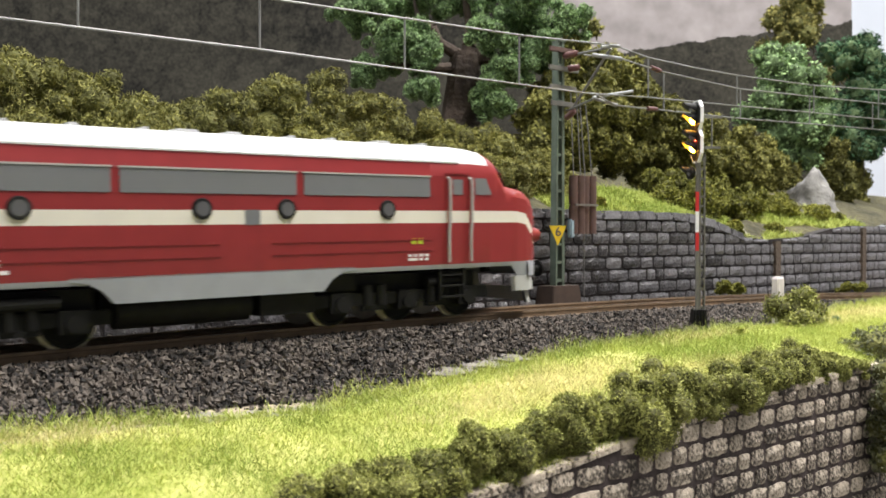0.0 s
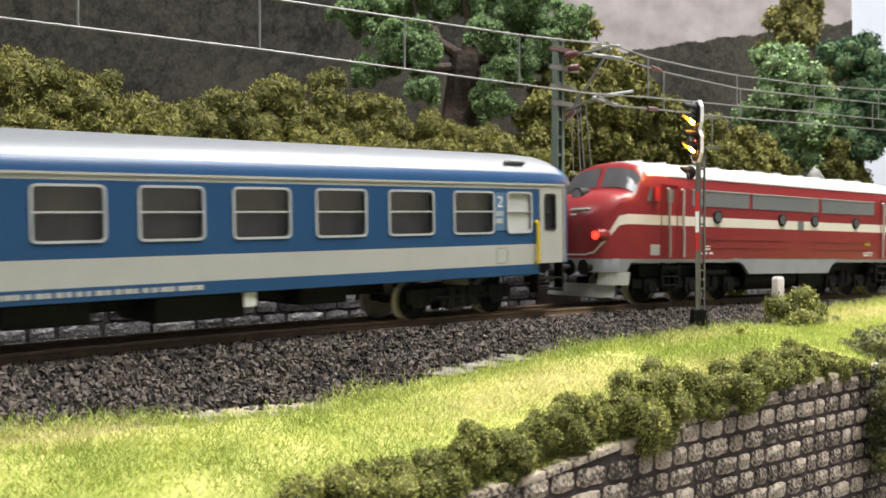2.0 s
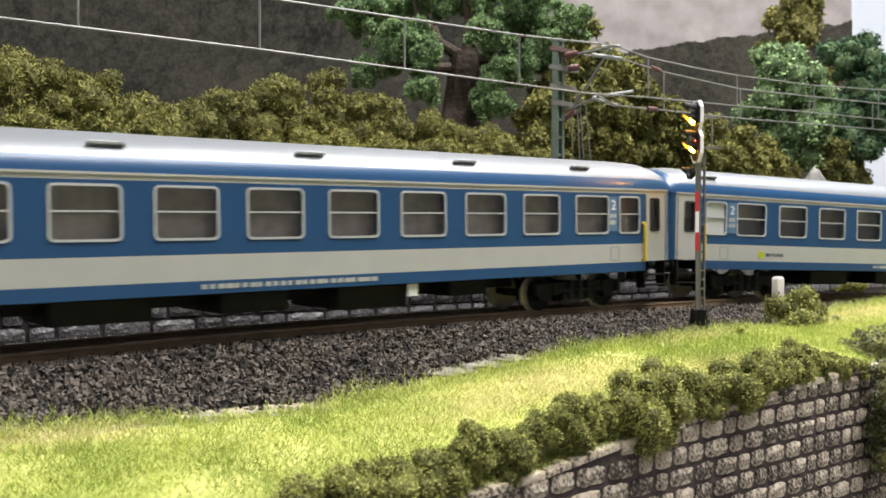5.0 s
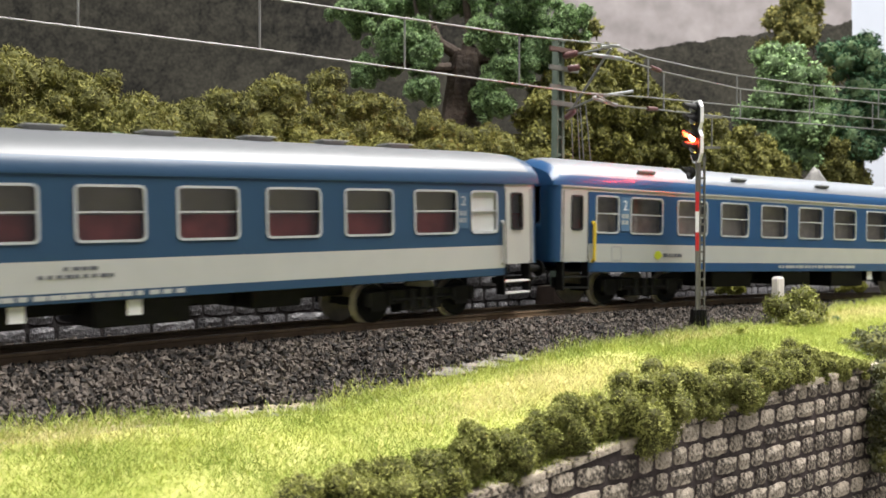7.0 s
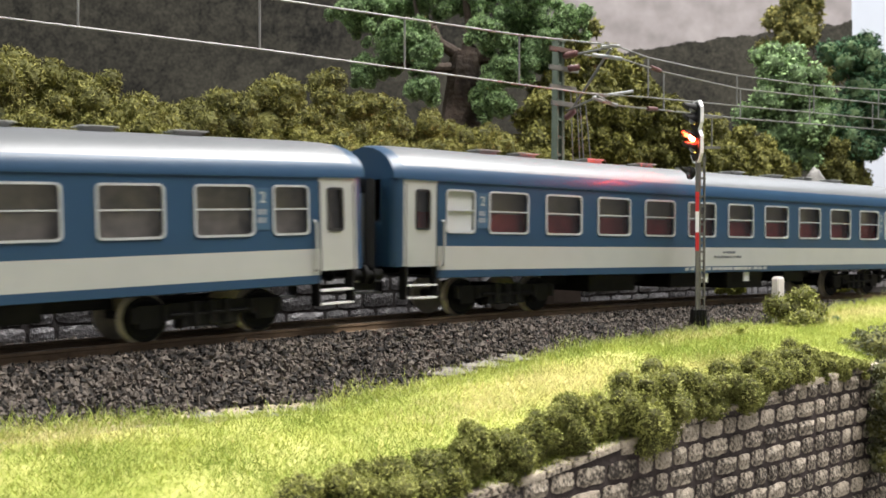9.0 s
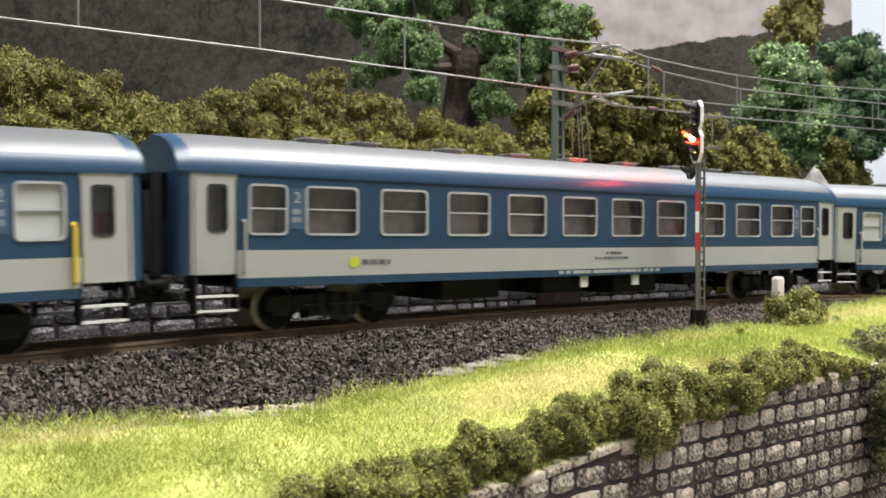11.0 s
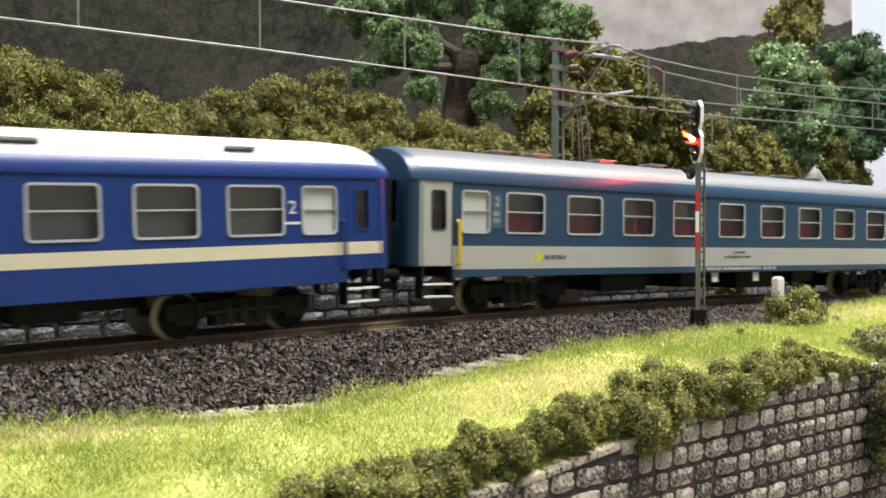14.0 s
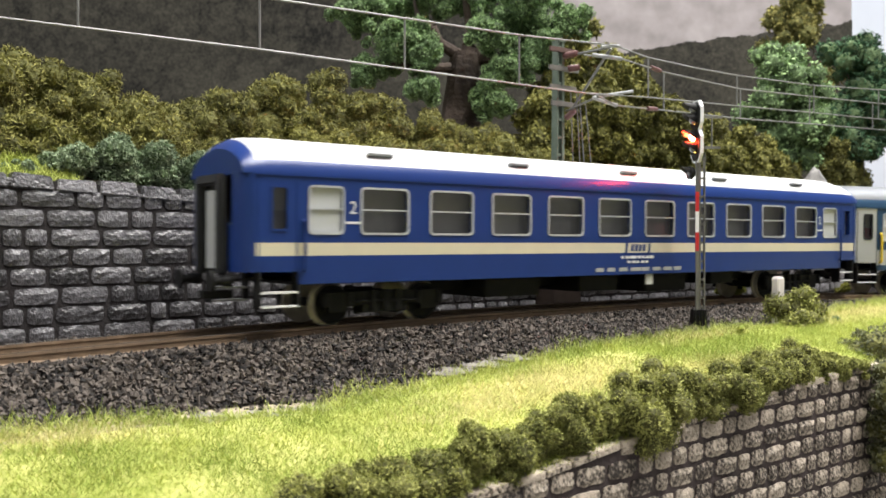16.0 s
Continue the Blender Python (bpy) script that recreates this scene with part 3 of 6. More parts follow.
        hk = Mesh().box(min(e * (HL - 4), e * (HL + 4)), max(e * (HL - 4), e * (HL + 4)), -1.6, 1.6, 7.5, 9.5)
        part("coupling", hk, M_BLACK, car, bevel=0.3)
    for x0, x1, hy, z0 in ((-62, -40, 12, 5.5), (-24, -6, 13, 6.0), (8, 30, 12.5, 5.0), (46, 60, 11, 6.5)):
        part("underframe_box", Mesh().box(x0, x1, -hy, hy, z0, 11), M_BLACK, car, "black equipment box under the floor", bevel=0.4)
    part("centre_sill", Mesh().box(-78, 78, -2, 2, 7.5, 11), M_BLACK, car)
    for k, x in enumerate(spec["tags"]):
        tg = Mesh().box(x - 1.6, x + 1.6, -15.4, -15.0, 7.6, 11.0)
        part("hanging_plate", tg, M_INKW, car, "small white plate below the sill")
    spec["roof_kit"](car)
    spec["marks"](car, wins, wcs)
    return car


def low_vents(xs, z=46.6, y=-5.5, dark=False):
    def kit(car):
        for x in xs:
            m = Mesh()
            if dark:
                for yy in (-1, 1):
                    rot = Matrix.Translation((x, yy * 13.1, 44.1)) @ Matrix.Rotation(radians(-42 * -yy), 4, "X")
                    m.box(-3.6, 3.6, -0.9, 0.9, -0.3, 0.9, 0, rot)
                    m.box(-4.2, 4.2, -1.3, 1.3, -0.3, 0.3, 0, rot)
                part("roof_vent", m, M_GREY, car, "small grey roof ventilator", bevel=0.25)
            else:
                m.box(x - 3.4, x + 3.4, -2.4, 2.4, 48.0, 49.2)
                m.box(x - 4.4, x + 4.4, -3.2, 3.2, 49.0, 49.4)
                part("roof_vent", m, M_PALE, car, "low pale grey roof ventilator", bevel=0.2)
    return kit


def bars(car, name, x, z, w, h, n, mat, label, y=-16.42, rows=1):
    """Unreadable small writing as a row of plain bars."""
    random.seed(int(x * 10) + n)
    m = Mesh()
    for r in range(rows):
        c = x
        for _ in range(n):
            k = w / n * random.uniform(0.5, 0.95)
            zz = z - r * h * 1.5
            m.box(c, c + k, y, y + 0.1, zz, zz + h)
            c += w / n
    return part(name, m, mat, car, label)


def digit(car, text, x, z, size, mat, label, y=-16.42, name="class_number"):
    cu = bpy.data.curves.new(name, "FONT")
    cu.body, cu.size, cu.extrude = text, size * MM, 0.03 * MM
    cu.align_x, cu.align_y = "CENTER", "CENTER"
    tmp = bpy.data.objects.new(name, cu)
    scene.collection.objects.link(tmp)
    data = bpy.data.meshes.new_from_object(tmp.evaluated_get(bpy.context.evaluated_depsgraph_get()))
    bpy.data.objects.remove(tmp)
    data.materials.clear()
    data.materials.append(mat)
    ob = part(name, data, None, car, label)
    ob.matrix_basis = pose(x * MM, y * MM, z * MM, 90, 0, 0)
    return ob


# ---- the diesel locomotive
NOSE = [(-60, 17.3, 49.0), (-76, 17.3, 48.9), (-81, 17.25, 48.4), (-83, 17.2, 47.4), (-84.2, 17.2, 46.0), (-87.4, 17.15, 39.2), (-89.5, 17.1, 38.2), (-92, 17.0, 37.9), (-96, 16.5, 37.3), (-99, 15.6, 36.3), (-101.5, 13.9, 34.7), (-103.5, 11.5, 32.6), (-104.8, 8.6, 30.4), (-105.6, 5.0, 28.2), (-106, 1.2, 26.4)]


def loco_ring(x, hw, zt):
    k = min(1.0, max(0.0, (abs(x) - 95.0) / 9.0))
    lo, hi = 26.6 - 10.4 * k ** 1.3, 29.9 - 13.2 * k ** 1.3
    z4, z5 = min(33.7, zt - 0.30 * (zt - hi)), min(39.4, zt - 0.18 * (zt - hi))
    if zt < 44:
        q = min(1.0, (44 - zt) / 5)
        z4, z5 = z4 + (hi + 0.25 * (zt - hi) - z4) * q, z5 + (hi + 0.5 * (zt - hi) - z5) * q
    z4 = min(z4, z5 - 0.4)
    half = [(hw * 0.985, 14.0 if abs(x) < 91 else 11.0), (hw, 15.2), (hw, lo), (hw, hi), (hw, z4), (hw, z5)]
    for fy, fz in ((0.965, 0.38), (0.87, 0.64), (0.70, 0.83), (0.40, 0.96)):
        half.append((hw * fy, z5 + (zt - z5) * fz))
    pts = [Vector((x, -y, z)) for y, z in half] + [Vector((x, 0, zt))] + [Vector((x, y, z)) for y, z in reversed(half)]
    return pts


def locomotive():
    car = thing("diesel_locomotive", "red diesel locomotive with rounded noses, cream stripe and white roof", "locomotive")
    line = list(reversed(NOSE)) + [(-x, h, z) for x, h, z in NOSE]
    rings = [loco_ring(*q) for q in line]
    body = Mesh()
    n = len(rings[0])
    for k in range(len(rings) - 1):
        mid = abs((line[k][0] + line[k + 1][0]) / 2)
        for i in range(n - 1):
            j = min(i, n - 2 - i)
            slot = {0: 1, 2: 2}.get(j, 0)
            if j >= 6 and mid < 82:
                slot = 3
            body.add([rings[k][i], rings[k][i + 1], rings[k + 1][i + 1], rings[k + 1][i]], [(0, 1, 2, 3)], slot)
    for r in (rings[0], rings[-1]):
        body.add(r, [tuple(range(n))], 0)
    data = body.make("body", [M_RED, M_GREY, M_IVORY, M_WHITE])
    bm = bmesh.new()
    bm.from_mesh(data)
    bmesh.ops.remove_doubles(bm, verts=bm.verts, dist=1e-7)
    bm.to_mesh(data)
    bm.free()
    data.polygons.foreach_set("use_smooth", [True] * len(data.polygons))
    data.set_sharp_from_angle(angle=radians(50))
    part("body", data, None, car, "red body with a cream stripe and grey sill")
    HY = 17.3
    for o in (-1, 1):
        y0 = o * HY
        def slab(m, x0, x1, z0, z1, d, slot=0):
            m.box(x0, x1, min(y0, y0 + o * d), max(y0, y0 + o * d), z0, z1, slot)
        for a, b in ((-58.0, -25.9), (-24.0, 18.7), (20.7, 59.6)):
            m = Mesh()
            slab(m, a, b, 33.6, 39.0, 0.22)
            pw = part("grille_window", m, M_BAND, car, "long grey air-intake panel", bevel=0.08)
            f = Mesh()
            slab(f, a - 0.3, b + 0.3, 39.0, 39.4, 0.4)
            part("rim", f, M_PALE if o < 0 else M_RED, pw)
        for x in (-44.1, -5.5, 16.0, 45.6):
            m = Mesh()
            m.tube((x, y0, 30.2), (x, y0 + o * 0.55, 30.2), 2.5, 2.3, n=24, slot=0)
            m.tube((x, y0 + o * 0.3, 30.2), (x, y0 + o * 0.6, 30.2), 1.7, n=20, slot=1)
            part("porthole", m, [M_BLACK, M_SCREEN], car, "round porthole with a dark rim", smooth=True)
        m = Mesh()
        slab(m, 5.0, 8.9, 26.5, 30.0, 0.12)
        part("grey_patch", m, M_BAND, car)
        # pressed ribs of the lower side
        for z in (22.2, 19.3):
            m = Mesh()
            for a, b in ((-56, -1), (12, 60)):
                slab(m, a, b, z - 0.22, z + 0.22, 0.22)
            part("rib", m, M_RED, car, bevel=0.08)
        # skirt between the bogies
        m = Mesh()
        pts = [(-35, 14.8), (-31, 14.3), (-28, 12.6), (-25.5, 9.8), (26, 9.8), (28.5, 12.6), (31.5, 14.3), (35.5, 14.8), (35.5, 15.6), (-35, 15.6)]
        m.add([(x, y0, z) for x, z in pts] + [(x, y0 - o * 1.2, z) for x, z in pts], [tuple(range(10)), tuple(range(19, 9, -1))] + [(i, (i + 1) % 10, 10 + (i + 1) % 10, 10 + i) for i in range(10)])
        part("skirt", m, M_GREY, car, "grey side skirt")
        for e in (-1, 1):
            # cab door with its two white rails, side window, mirror
            dm = Mesh()
            for x in (e * 65.6, e * 73.6):
                slab(dm, x - 0.15, x + 0.15, 15.4, 40.2, 0.12)
            slab(dm, min(e * 65.0, e * 73.8), max(e * 65.0, e * 73.8), 40.0, 40.4, 0.3)
            door = part("cab_door", dm, M_RED, car, "red cab door")
            wn = Mesh()
            slab(wn, e * 69.4 - 1.7, e * 69.4 + 1.7, 34.4, 38.6, 0.16)
            part("pane", wn, M_BAND, door)
            for x in (64.7 + 0.9 * e, 72.2 + 1.2 * e):
                hr = Mesh()
                hr.path([(e * x, y0 + o * 0.2, 39.0), (e * x, y0 + o * 1.3, 38.6), (e * x, y0 + o * 1.3, 27.0), (e * (x - 0.5), y0 + o * 1.3, 24.0), (e * (x - 0.5), y0 + o * 1.3, 15.8)], 0.42, n=8)
                part("handrail", hr, M_PALE, car, "white handrail beside the cab door", smooth=True)
            cw = Mesh()
            ys = y0 * 0.985
            pane = [(e * 75.8, 34.6), (e * 81.6, 34.6), (e * 79.6, 39.0), (e * 75.8, 39.0)]
            cw.add([(x, ys - o * 0.2, z) for x, z in pane] + [(x, ys + o * 0.42, z) for x, z in pane], [(0, 1, 2, 3), (7, 6, 5, 4)] + [(i, (i + 1) % 4, 4 + (i + 1) % 4, 4 + i) for i in range(4)])
            part("cab_side_window", cw, M_BAND, car, "slanted cab side window", bevel=0.1)
            if e < 0:
                mi = Mesh().box(e * 77.6 - 1.5, e * 77.6 + 1.5, min(y0 + o * 0.4, y0 + o * 1.6), max(y0 + o * 0.4, y0 + o * 1.6), 34.6, 39.2)
                part("mirror", mi, M_SIGNRED, car, "folded red mirror", bevel=0.3)
            # lamp pods low on the nose
            lp = Mesh()
            prev = None
            y1 = o * 12.6
            for k, r in enumerate((2.9, 2.8, 2.4, 2.0)):
                x = e * (97.5 + k * 2.1)
                if prev:
                    lp.tube(prev[0], (x, y1, 22.8), prev[1], r, n=18)
                prev = ((x, y1, 22.8), r)
            pod = part("lamp_pod", lp, M_RED, car, "red lamp housing on the nose", smooth=True)
            ln = Mesh().tube((e * 103.8, y1, 22.8), (e * 104.3, y1, 22.8), 1.35, n=16)
            part("lens", ln, M_TAIL if e < 0 else M_BAND, pod, "glowing red tail lamp" if e < 0 else "dark lamp lens")
            buffer(car, e * 101.5, o * 10, 12.4, e)
            # steps under the cab door
            st = Mesh()
            for q in (-4.2, 4.2):
                st.box(e * 67.6 + q - 0.35, e * 67.6 + q + 0.35, min(y0 - o * 1.5, y0 - o * 0.6), max(y0 - o * 1.5, y0 - o * 0.6), 5.6, 15.0)
            for z in (6, 9, 12):
                st.box(e * 67.6 - 4.2, e * 67.6 + 4.2, min(y0 - o * 2.6, y0 - o * 0.4), max(y0 - o * 2.6, y0 - o * 0.4), z, z + 0.5)
            part("steps", st, M_BLACK, car, "black ladder steps")
    for e in (-1, 1):
        # windscreens follow the slope of the cab front
        for o in (-1, 1):
            w = Mesh()
            grid = []
            for a in (0.06, 0.35, 0.65, 0.94):
                x = 83.9 + a * 3.7
                zt = float(np.interp(x, [-q[0] for q in NOSE], [q[2] for q in NOSE]))
                hw = float(np.interp(x, [-q[0] for q in NOSE], [q[1] for q in NOSE]))
                ring = loco_ring(x, hw, zt)
                row = []
                for b in (0.04, 0.3, 0.6, 0.9, 1.0):
                    i = 10 - b * 4.2
                    j = min(int(i), 9)
                    p = ring[j].lerp(ring[j + 1], i - j)
                    row.append(Vector((e * (p.x + 0.30), -p.y * o if o > 0 else p.y, p.z + 0.35)))
                grid.append(row)
            v = [p for row in grid for p in row]
            w.add(v, [(i * 5 + j, i * 5 + j + 1, i * 5 + j + 6, i * 5 + j + 5) for i in range(3) for j in range(4)])
            part("windscreen", w, M_SCREEN, car, "curved cab windscreen", smooth=True)
        hl = Mesh().tube((e * 95, 0, 36.6), (e * 99.6, 0, 36.4), 2.6, 2.5, n=18)
        hl.tube((e * 99.4, 0, 36.4), (e * 99.9, 0, 36.4), 2.0, n=18, slot=1)
        part("headlamp", hl, [M_BLACK, M_BAND], car, "dark headlamp on top of the nose", smooth=True)
        wing = Mesh()
        for y in (-1, 1):
            for k in range(3):
                z = 31.2 - k * 1.7
                wing.tube((e * 105.2, y * 2.2, z), (e * (103.4 - k * 0.2), y * (9.5 - k * 1.2), z + 0.3), 0.45, n=6)
        part("winged_emblem", wing, M_PALE, car, "pale winged ornament on the nose")
        for nm, pts, zs in (("rail_guard", [(90.4, 17.0), (96.0, 16.6), (99.5, 14.8), (101.5, 12.0)], ((10.9, 0.0), (6.6, 0.5))), ("rail_guard", [(96.0, 15.4), (99.5, 13.0), (101.5, 9.0), (102.5, 0.0)], ((6.9, 0.0), (2.6, 1.2)))):
            for o in (-1, 1):
                rings = [[Vector((e * (x + d), o * y, z)) for x, y in pts] for z, d in zs]
                back = [[Vector((e * (x + d - 0.7), o * y * 0.96, z)) for x, y in pts] for z, d in reversed(zs)]
                part(nm, Mesh().loft(rings + back + rings[:1], closed=False, caps=False), M_PALE, car, "white snow plough below the buffers", smooth=True)
        bm_ = Mesh()
        ring = [(96, 16.9), (101, 14.0), (103.5, 9.5), (104.5, 0)]
        full = [(x, -y) for x, y in ring] + [(x, y) for x, y in reversed(ring[:-1])]
        bm_.loft([[Vector((e * x, y, 10.6)) for x, y in full], [Vector((e * (x + 0.3), y * 1.01, 10.8)) for x, y in full], [Vector((e * (x + 0.3), y * 1.01, 14.6)) for x, y in full], [Vector((e * x, y, 15.3)) for x, y in full]], closed=False, caps=False)
        part("buffer_beam", bm_, M_GREY, car, "grey buffer beam", smooth=True)
        # three-axle bogie
        x = e * 54
        b = Mesh()
        for y in (-12.4, 12.4):
            o = -1 if y < 0 else 1
            b.box(x - 29, x + 29, y - 1.0, y + 1.0, 5.2, 8.4)
            for wx in (x - 21, x, x + 21):
                b.box(wx - 3.2, wx + 3.2, min(y, y + o * 1.9), max(y, y + o * 1.9), 3.6, 8.8)
                b.tube((wx, y + o * 1.2, 5.8), (wx, y + o * 2.6, 5.8), 2.0, n=14)
            for wx in (x - 10.5, x + 10.5):
                b.tube((wx - 2.2, y + o * 1.0, 5.0), (wx - 2.2, y + o * 1.0, 10.5), 1.5, n=12)
                b.tube((wx + 2.2, y + o * 1.0, 5.0), (wx + 2.2, y + o * 1.0, 10.5), 1.5, n=12)
                b.box(wx - 4, wx + 4, min(y, y + o * 1.6), max(y, y + o * 1.6), 3.8, 5.2)
            b.box(x - 26, x - 16, y - 0.5, y + o * 1.4 + 0.6, 9.2, 13.5)
            b.tube((x + 6, y + o * 1.8, 10.6), (x + 18, y + o * 1.8, 10.6), 1.5, n=12)
        b.box(x - 26, x + 26, -11, 11, 7.5, 13.0)
        bogie = part("bogie", b, M_BLACK, car, "black three-axle bogie", bevel=0.2)
        for wx in (x - 21, x, x + 21):
            wheelset(bogie, wx, 5.9)
    tk = Mesh()
    tk.tube((-24, -10.5, 7.8), (8, -10.5, 7.8), 4.2, n=16)
    tk.tube((-24, 10.5, 7.8), (8, 10.5, 7.8), 4.2, n=16)
    tk.box(10, 25, -14.5, 14.5, 4.5, 11)
    tk.box(-26, 26, -9, 9, 6, 12)
    part("fuel_tank", tk, M_BLACK, car, "black tanks under the frame", smooth=True)
    # roof fittings
    rf = [(-72, 1.6), (-60, 1.8), (-44, 1.6), (-30, 2.2), (-14, 1.6), (-4, 6), (8, 4), (24, 1.6), (36, 2.4), (52, 5), (66, 2)]
    for x, l in rf:
        m = Mesh()
        m.box(x - l / 2, x + l / 2, -6.5, 6.5, 48.0, 49.4)
        m.box(x - l / 2 + 0.8, x + l / 2 - 0.8, -7.6, -6.4, 47.5, 49.2)
        part("roof_hatch", m, M_WHITE, car, "white roof hatch", bevel=0.4)
    gl = Mesh()
    for o in (-1, 1):
        gl.box(-70, 70, min(o * 16.7, o * 16.95), max(o * 16.7, o * 16.95), 43.1, 43.5)
    part("roof_edge", gl, M_WHITE, car)
    bars(car, "lettering", -54.5, 16.9, 9.5, 0.8, 3, M_INKW, "small white lettering", y=-17.42)
    bars(car, "lettering", 52, 17.6, 7.5, 0.7, 4, M_INKW, "small white lettering", y=-17.42, rows=2)
    bars(car, "badge", 53.2, 21.0, 4.2, 1.5, 2, M_LIME, "small yellow badge", y=-17.42)
    bars(car, "badge", -50.8, 18.4, 4, 1.5, 1, M_INKW, "small white emblem", y=-17.42)
    pl = Mesh().box(-79.5, -74.3, -17.45, -17.2, 16.4, 20.0)
    part("data_plate", pl, M_PALE, car, "pale data panel")
    return car


M_TAIL = glow("red_tail_light", (1.0, 0.03, 0.015), 4.0)
M_SCREEN = material("windscreen_glass", (0.10, 0.10, 0.105), 0.10, vary=0.15, grain=6, coat=0.5)


def shorten_rear(car, start, k):
    """The rear cab and nose are a little shorter than the front ones."""
    for ob in car.children:
        if ob.name.startswith("bogie"):
            continue
        for q in [ob, *ob.children]:
            for v in q.data.vertices:
                if v.co.x < -start * MM:
                    v.co.x = -start * MM + (v.co.x + start * MM) * k


LOCO = locomotive()
shorten_rear(LOCO, 76.0, 0.85)


# ---- the coaches
def marks_modern(logo):
    def kit(car, wins, wcs):
        for e in (-1, 1):
            x = e * 109.3
            pl = Mesh().box(x - 1.9, x + 1.9, -16.44, -16.3, 24.4, 35.4)
            part("class_panel", pl, M_PANEL, car, "pale class-number panel")
            digit(car, "2", x, 32.6, 4.6, M_INKW, "white class number two", y=-16.47)
            bars(car, "pictogram", x - 1.6, 28.6, 3.2, 1.4, 2, M_PALE, "small pictograms", y=-16.47, rows=2)
        em = Mesh()
        em.tube((-94, -16.3, 16.7), (-94, -16.45, 16.7), 1.5, n=14)
        em.box(-95.8, -92.2, -16.45, -16.3, 16.3, 17.1)
        part("emblem", em, M_LIME, car, "lime green round emblem")
        bars(car, "lettering", -91.4, 16.1, 9.5, 1.2, 7, M_INK, "small dark lettering")
        if logo:
            for x in (-113, 110):
                b = Mesh()
                ring_frame(b, x - 2.2, x + 2.2, 14.8, 19.4, 0.4, 0.3, -16.3, 0.1)
                part("pictogram", b, M_GREY, car, "small framed pictogram")
        bars(car, "lettering", -30, 12.3, 48, 1.1, 24, M_PALE, "small pale lettering along the sill")
    return kit


def marks_old(emblem):
    def kit(car, wins, wcs):
        for e in (-1, 1):
            x = e * 109.3
            pl = Mesh().box(x - 1.9, x + 1.9, -16.44, -16.3, 25.0, 35.0)
            part("class_panel", pl, M_PANEL_D, car, "dull class-number panel")
            digit(car, "2", x, 32.6, 3.8, M_PALE, "white class number two", y=-16.47)
            bars(car, "pictogram", x - 1.4, 28.6, 2.8, 1.3, 2, M_GREY, "small pictograms", y=-16.47, rows=2)
        if emblem:
            em = Mesh()
            em.tube((-93, -16.3, 16.7), (-93, -16.45, 16.7), 1.5, n=14)
            part("emblem", em, M_LIME, car, "lime green round emblem")
            bars(car, "lettering", -90.6, 16.1, 9, 1.2, 7, M_INK, "small dark lettering")
        bars(car, "lettering", 1, 17.8, 7, 0.8, 4, M_INK, "small dark lettering")
        bars(car, "lettering", -4, 16.2, 16, 0.8, 9, M_INK, "small dark lettering")
        bars(car, "lettering", -20, 11.9, 48, 1.0, 16, M_PALE, "small pale lettering along the sill")
    return kit


def marks_blue(car, wins, wcs):
    for e in (-1, 1):
        x = e * 109.3
        digit(car, "2", x, 30.2, 4.6, M_INKW, "white class number two", y=-16.44)
        b = Mesh().box(x - 2.2, x + 2.2, -16.44, -16.3, 26.2, 26.8)
        part("underline", b, M_INKW, car)
    b = Mesh()
    for x in (-5.6, 5.6):
        b.add([(x - 0.9, -16.44, 17.9), (x + 0.1, -16.44, 17.9), (x + 0.9, -16.44, 21.7), (x - 0.1, -16.44, 21.7)], [(0, 1, 2, 3)])
    part("emblem_frame", b, M_BLUE, car, "blue slanted bars on the stripe")
    random.seed(5)
    c = Mesh()
    for i in range(4):
        x = -3.6 + i * 1.9
        c.add([(x, -16.44, 18.7), (x + 1.3, -16.44, 18.7), (x + 1.7, -16.44, 20.9), (x + 0.4, -16.44, 20.9)], [(0, 1, 2, 3)])
    part("emblem", c, M_BLUE, car, "dark blue emblem bars")
    bars(car, "lettering", -8, 16.3, 16, 0.9, 8, M_INKW, "small white lettering")
    bars(car, "lettering", -5, 14.8, 11, 0.8, 5, M_INKW, "small white lettering")
    bars(car, "lettering", -20, 12.2, 44, 1.2, 8, M_PALE, "small pale lettering along the sill")


M_PANEL_D = material("dull_panel_paint", (0.045, 0.095, 0.16), 0.4, vary=0.1, grain=4)
M_PANEL = material("class_panel_paint", (0.085, 0.16, 0.27), 0.4, vary=0.1, grain=4)
M_SEAT_D = material("grey_seats", (0.09, 0.08, 0.075), 0.7, vary=0.3, grain=6)
M_CURTAIN = material("beige_curtains", (0.30, 0.26, 0.23), 0.8, vary=0.3, grain=3)

M_LINEN = material("grey_blinds", (0.26, 0.25, 0.235), 0.8, vary=0.15, grain=6)
M_DIM = material("dim_lining", (0.27, 0.24, 0.225), 0.8, vary=0.25, grain=8)
M_SEAT_G = material("grey_lower_lining", (0.17, 0.165, 0.155), 0.8, vary=0.2, grain=8)

MODERN = dict(lining=M_DIM, paints=[M_BLUE_A, M_PALE, M_BLACK], zs=[11.2, 14.2, 20.2, 36.6, 37.7, 38.0], slots=[0, 1, 0, 1, 0], n=10, pitch=22.1, door_slot=1, door_z=14.3, end_slot=0, roof=M_SILVER, roof_band=1, roof_edge_slot=0, gutter_slot=1, rail_mat=M_YELLOW, rail_label="yellow handrail beside the door", bright_steps=False, seat=M_SEAT_D, tags=[30], frost=(True, True),
              roof_kit=low_vents([-119, 118], dark=True), marks=marks_modern(True), label="blue and pale grey passenger coach with a silver roof", body_label="blue body with a pale grey lower band", roof_label="silver roof with blue edges")
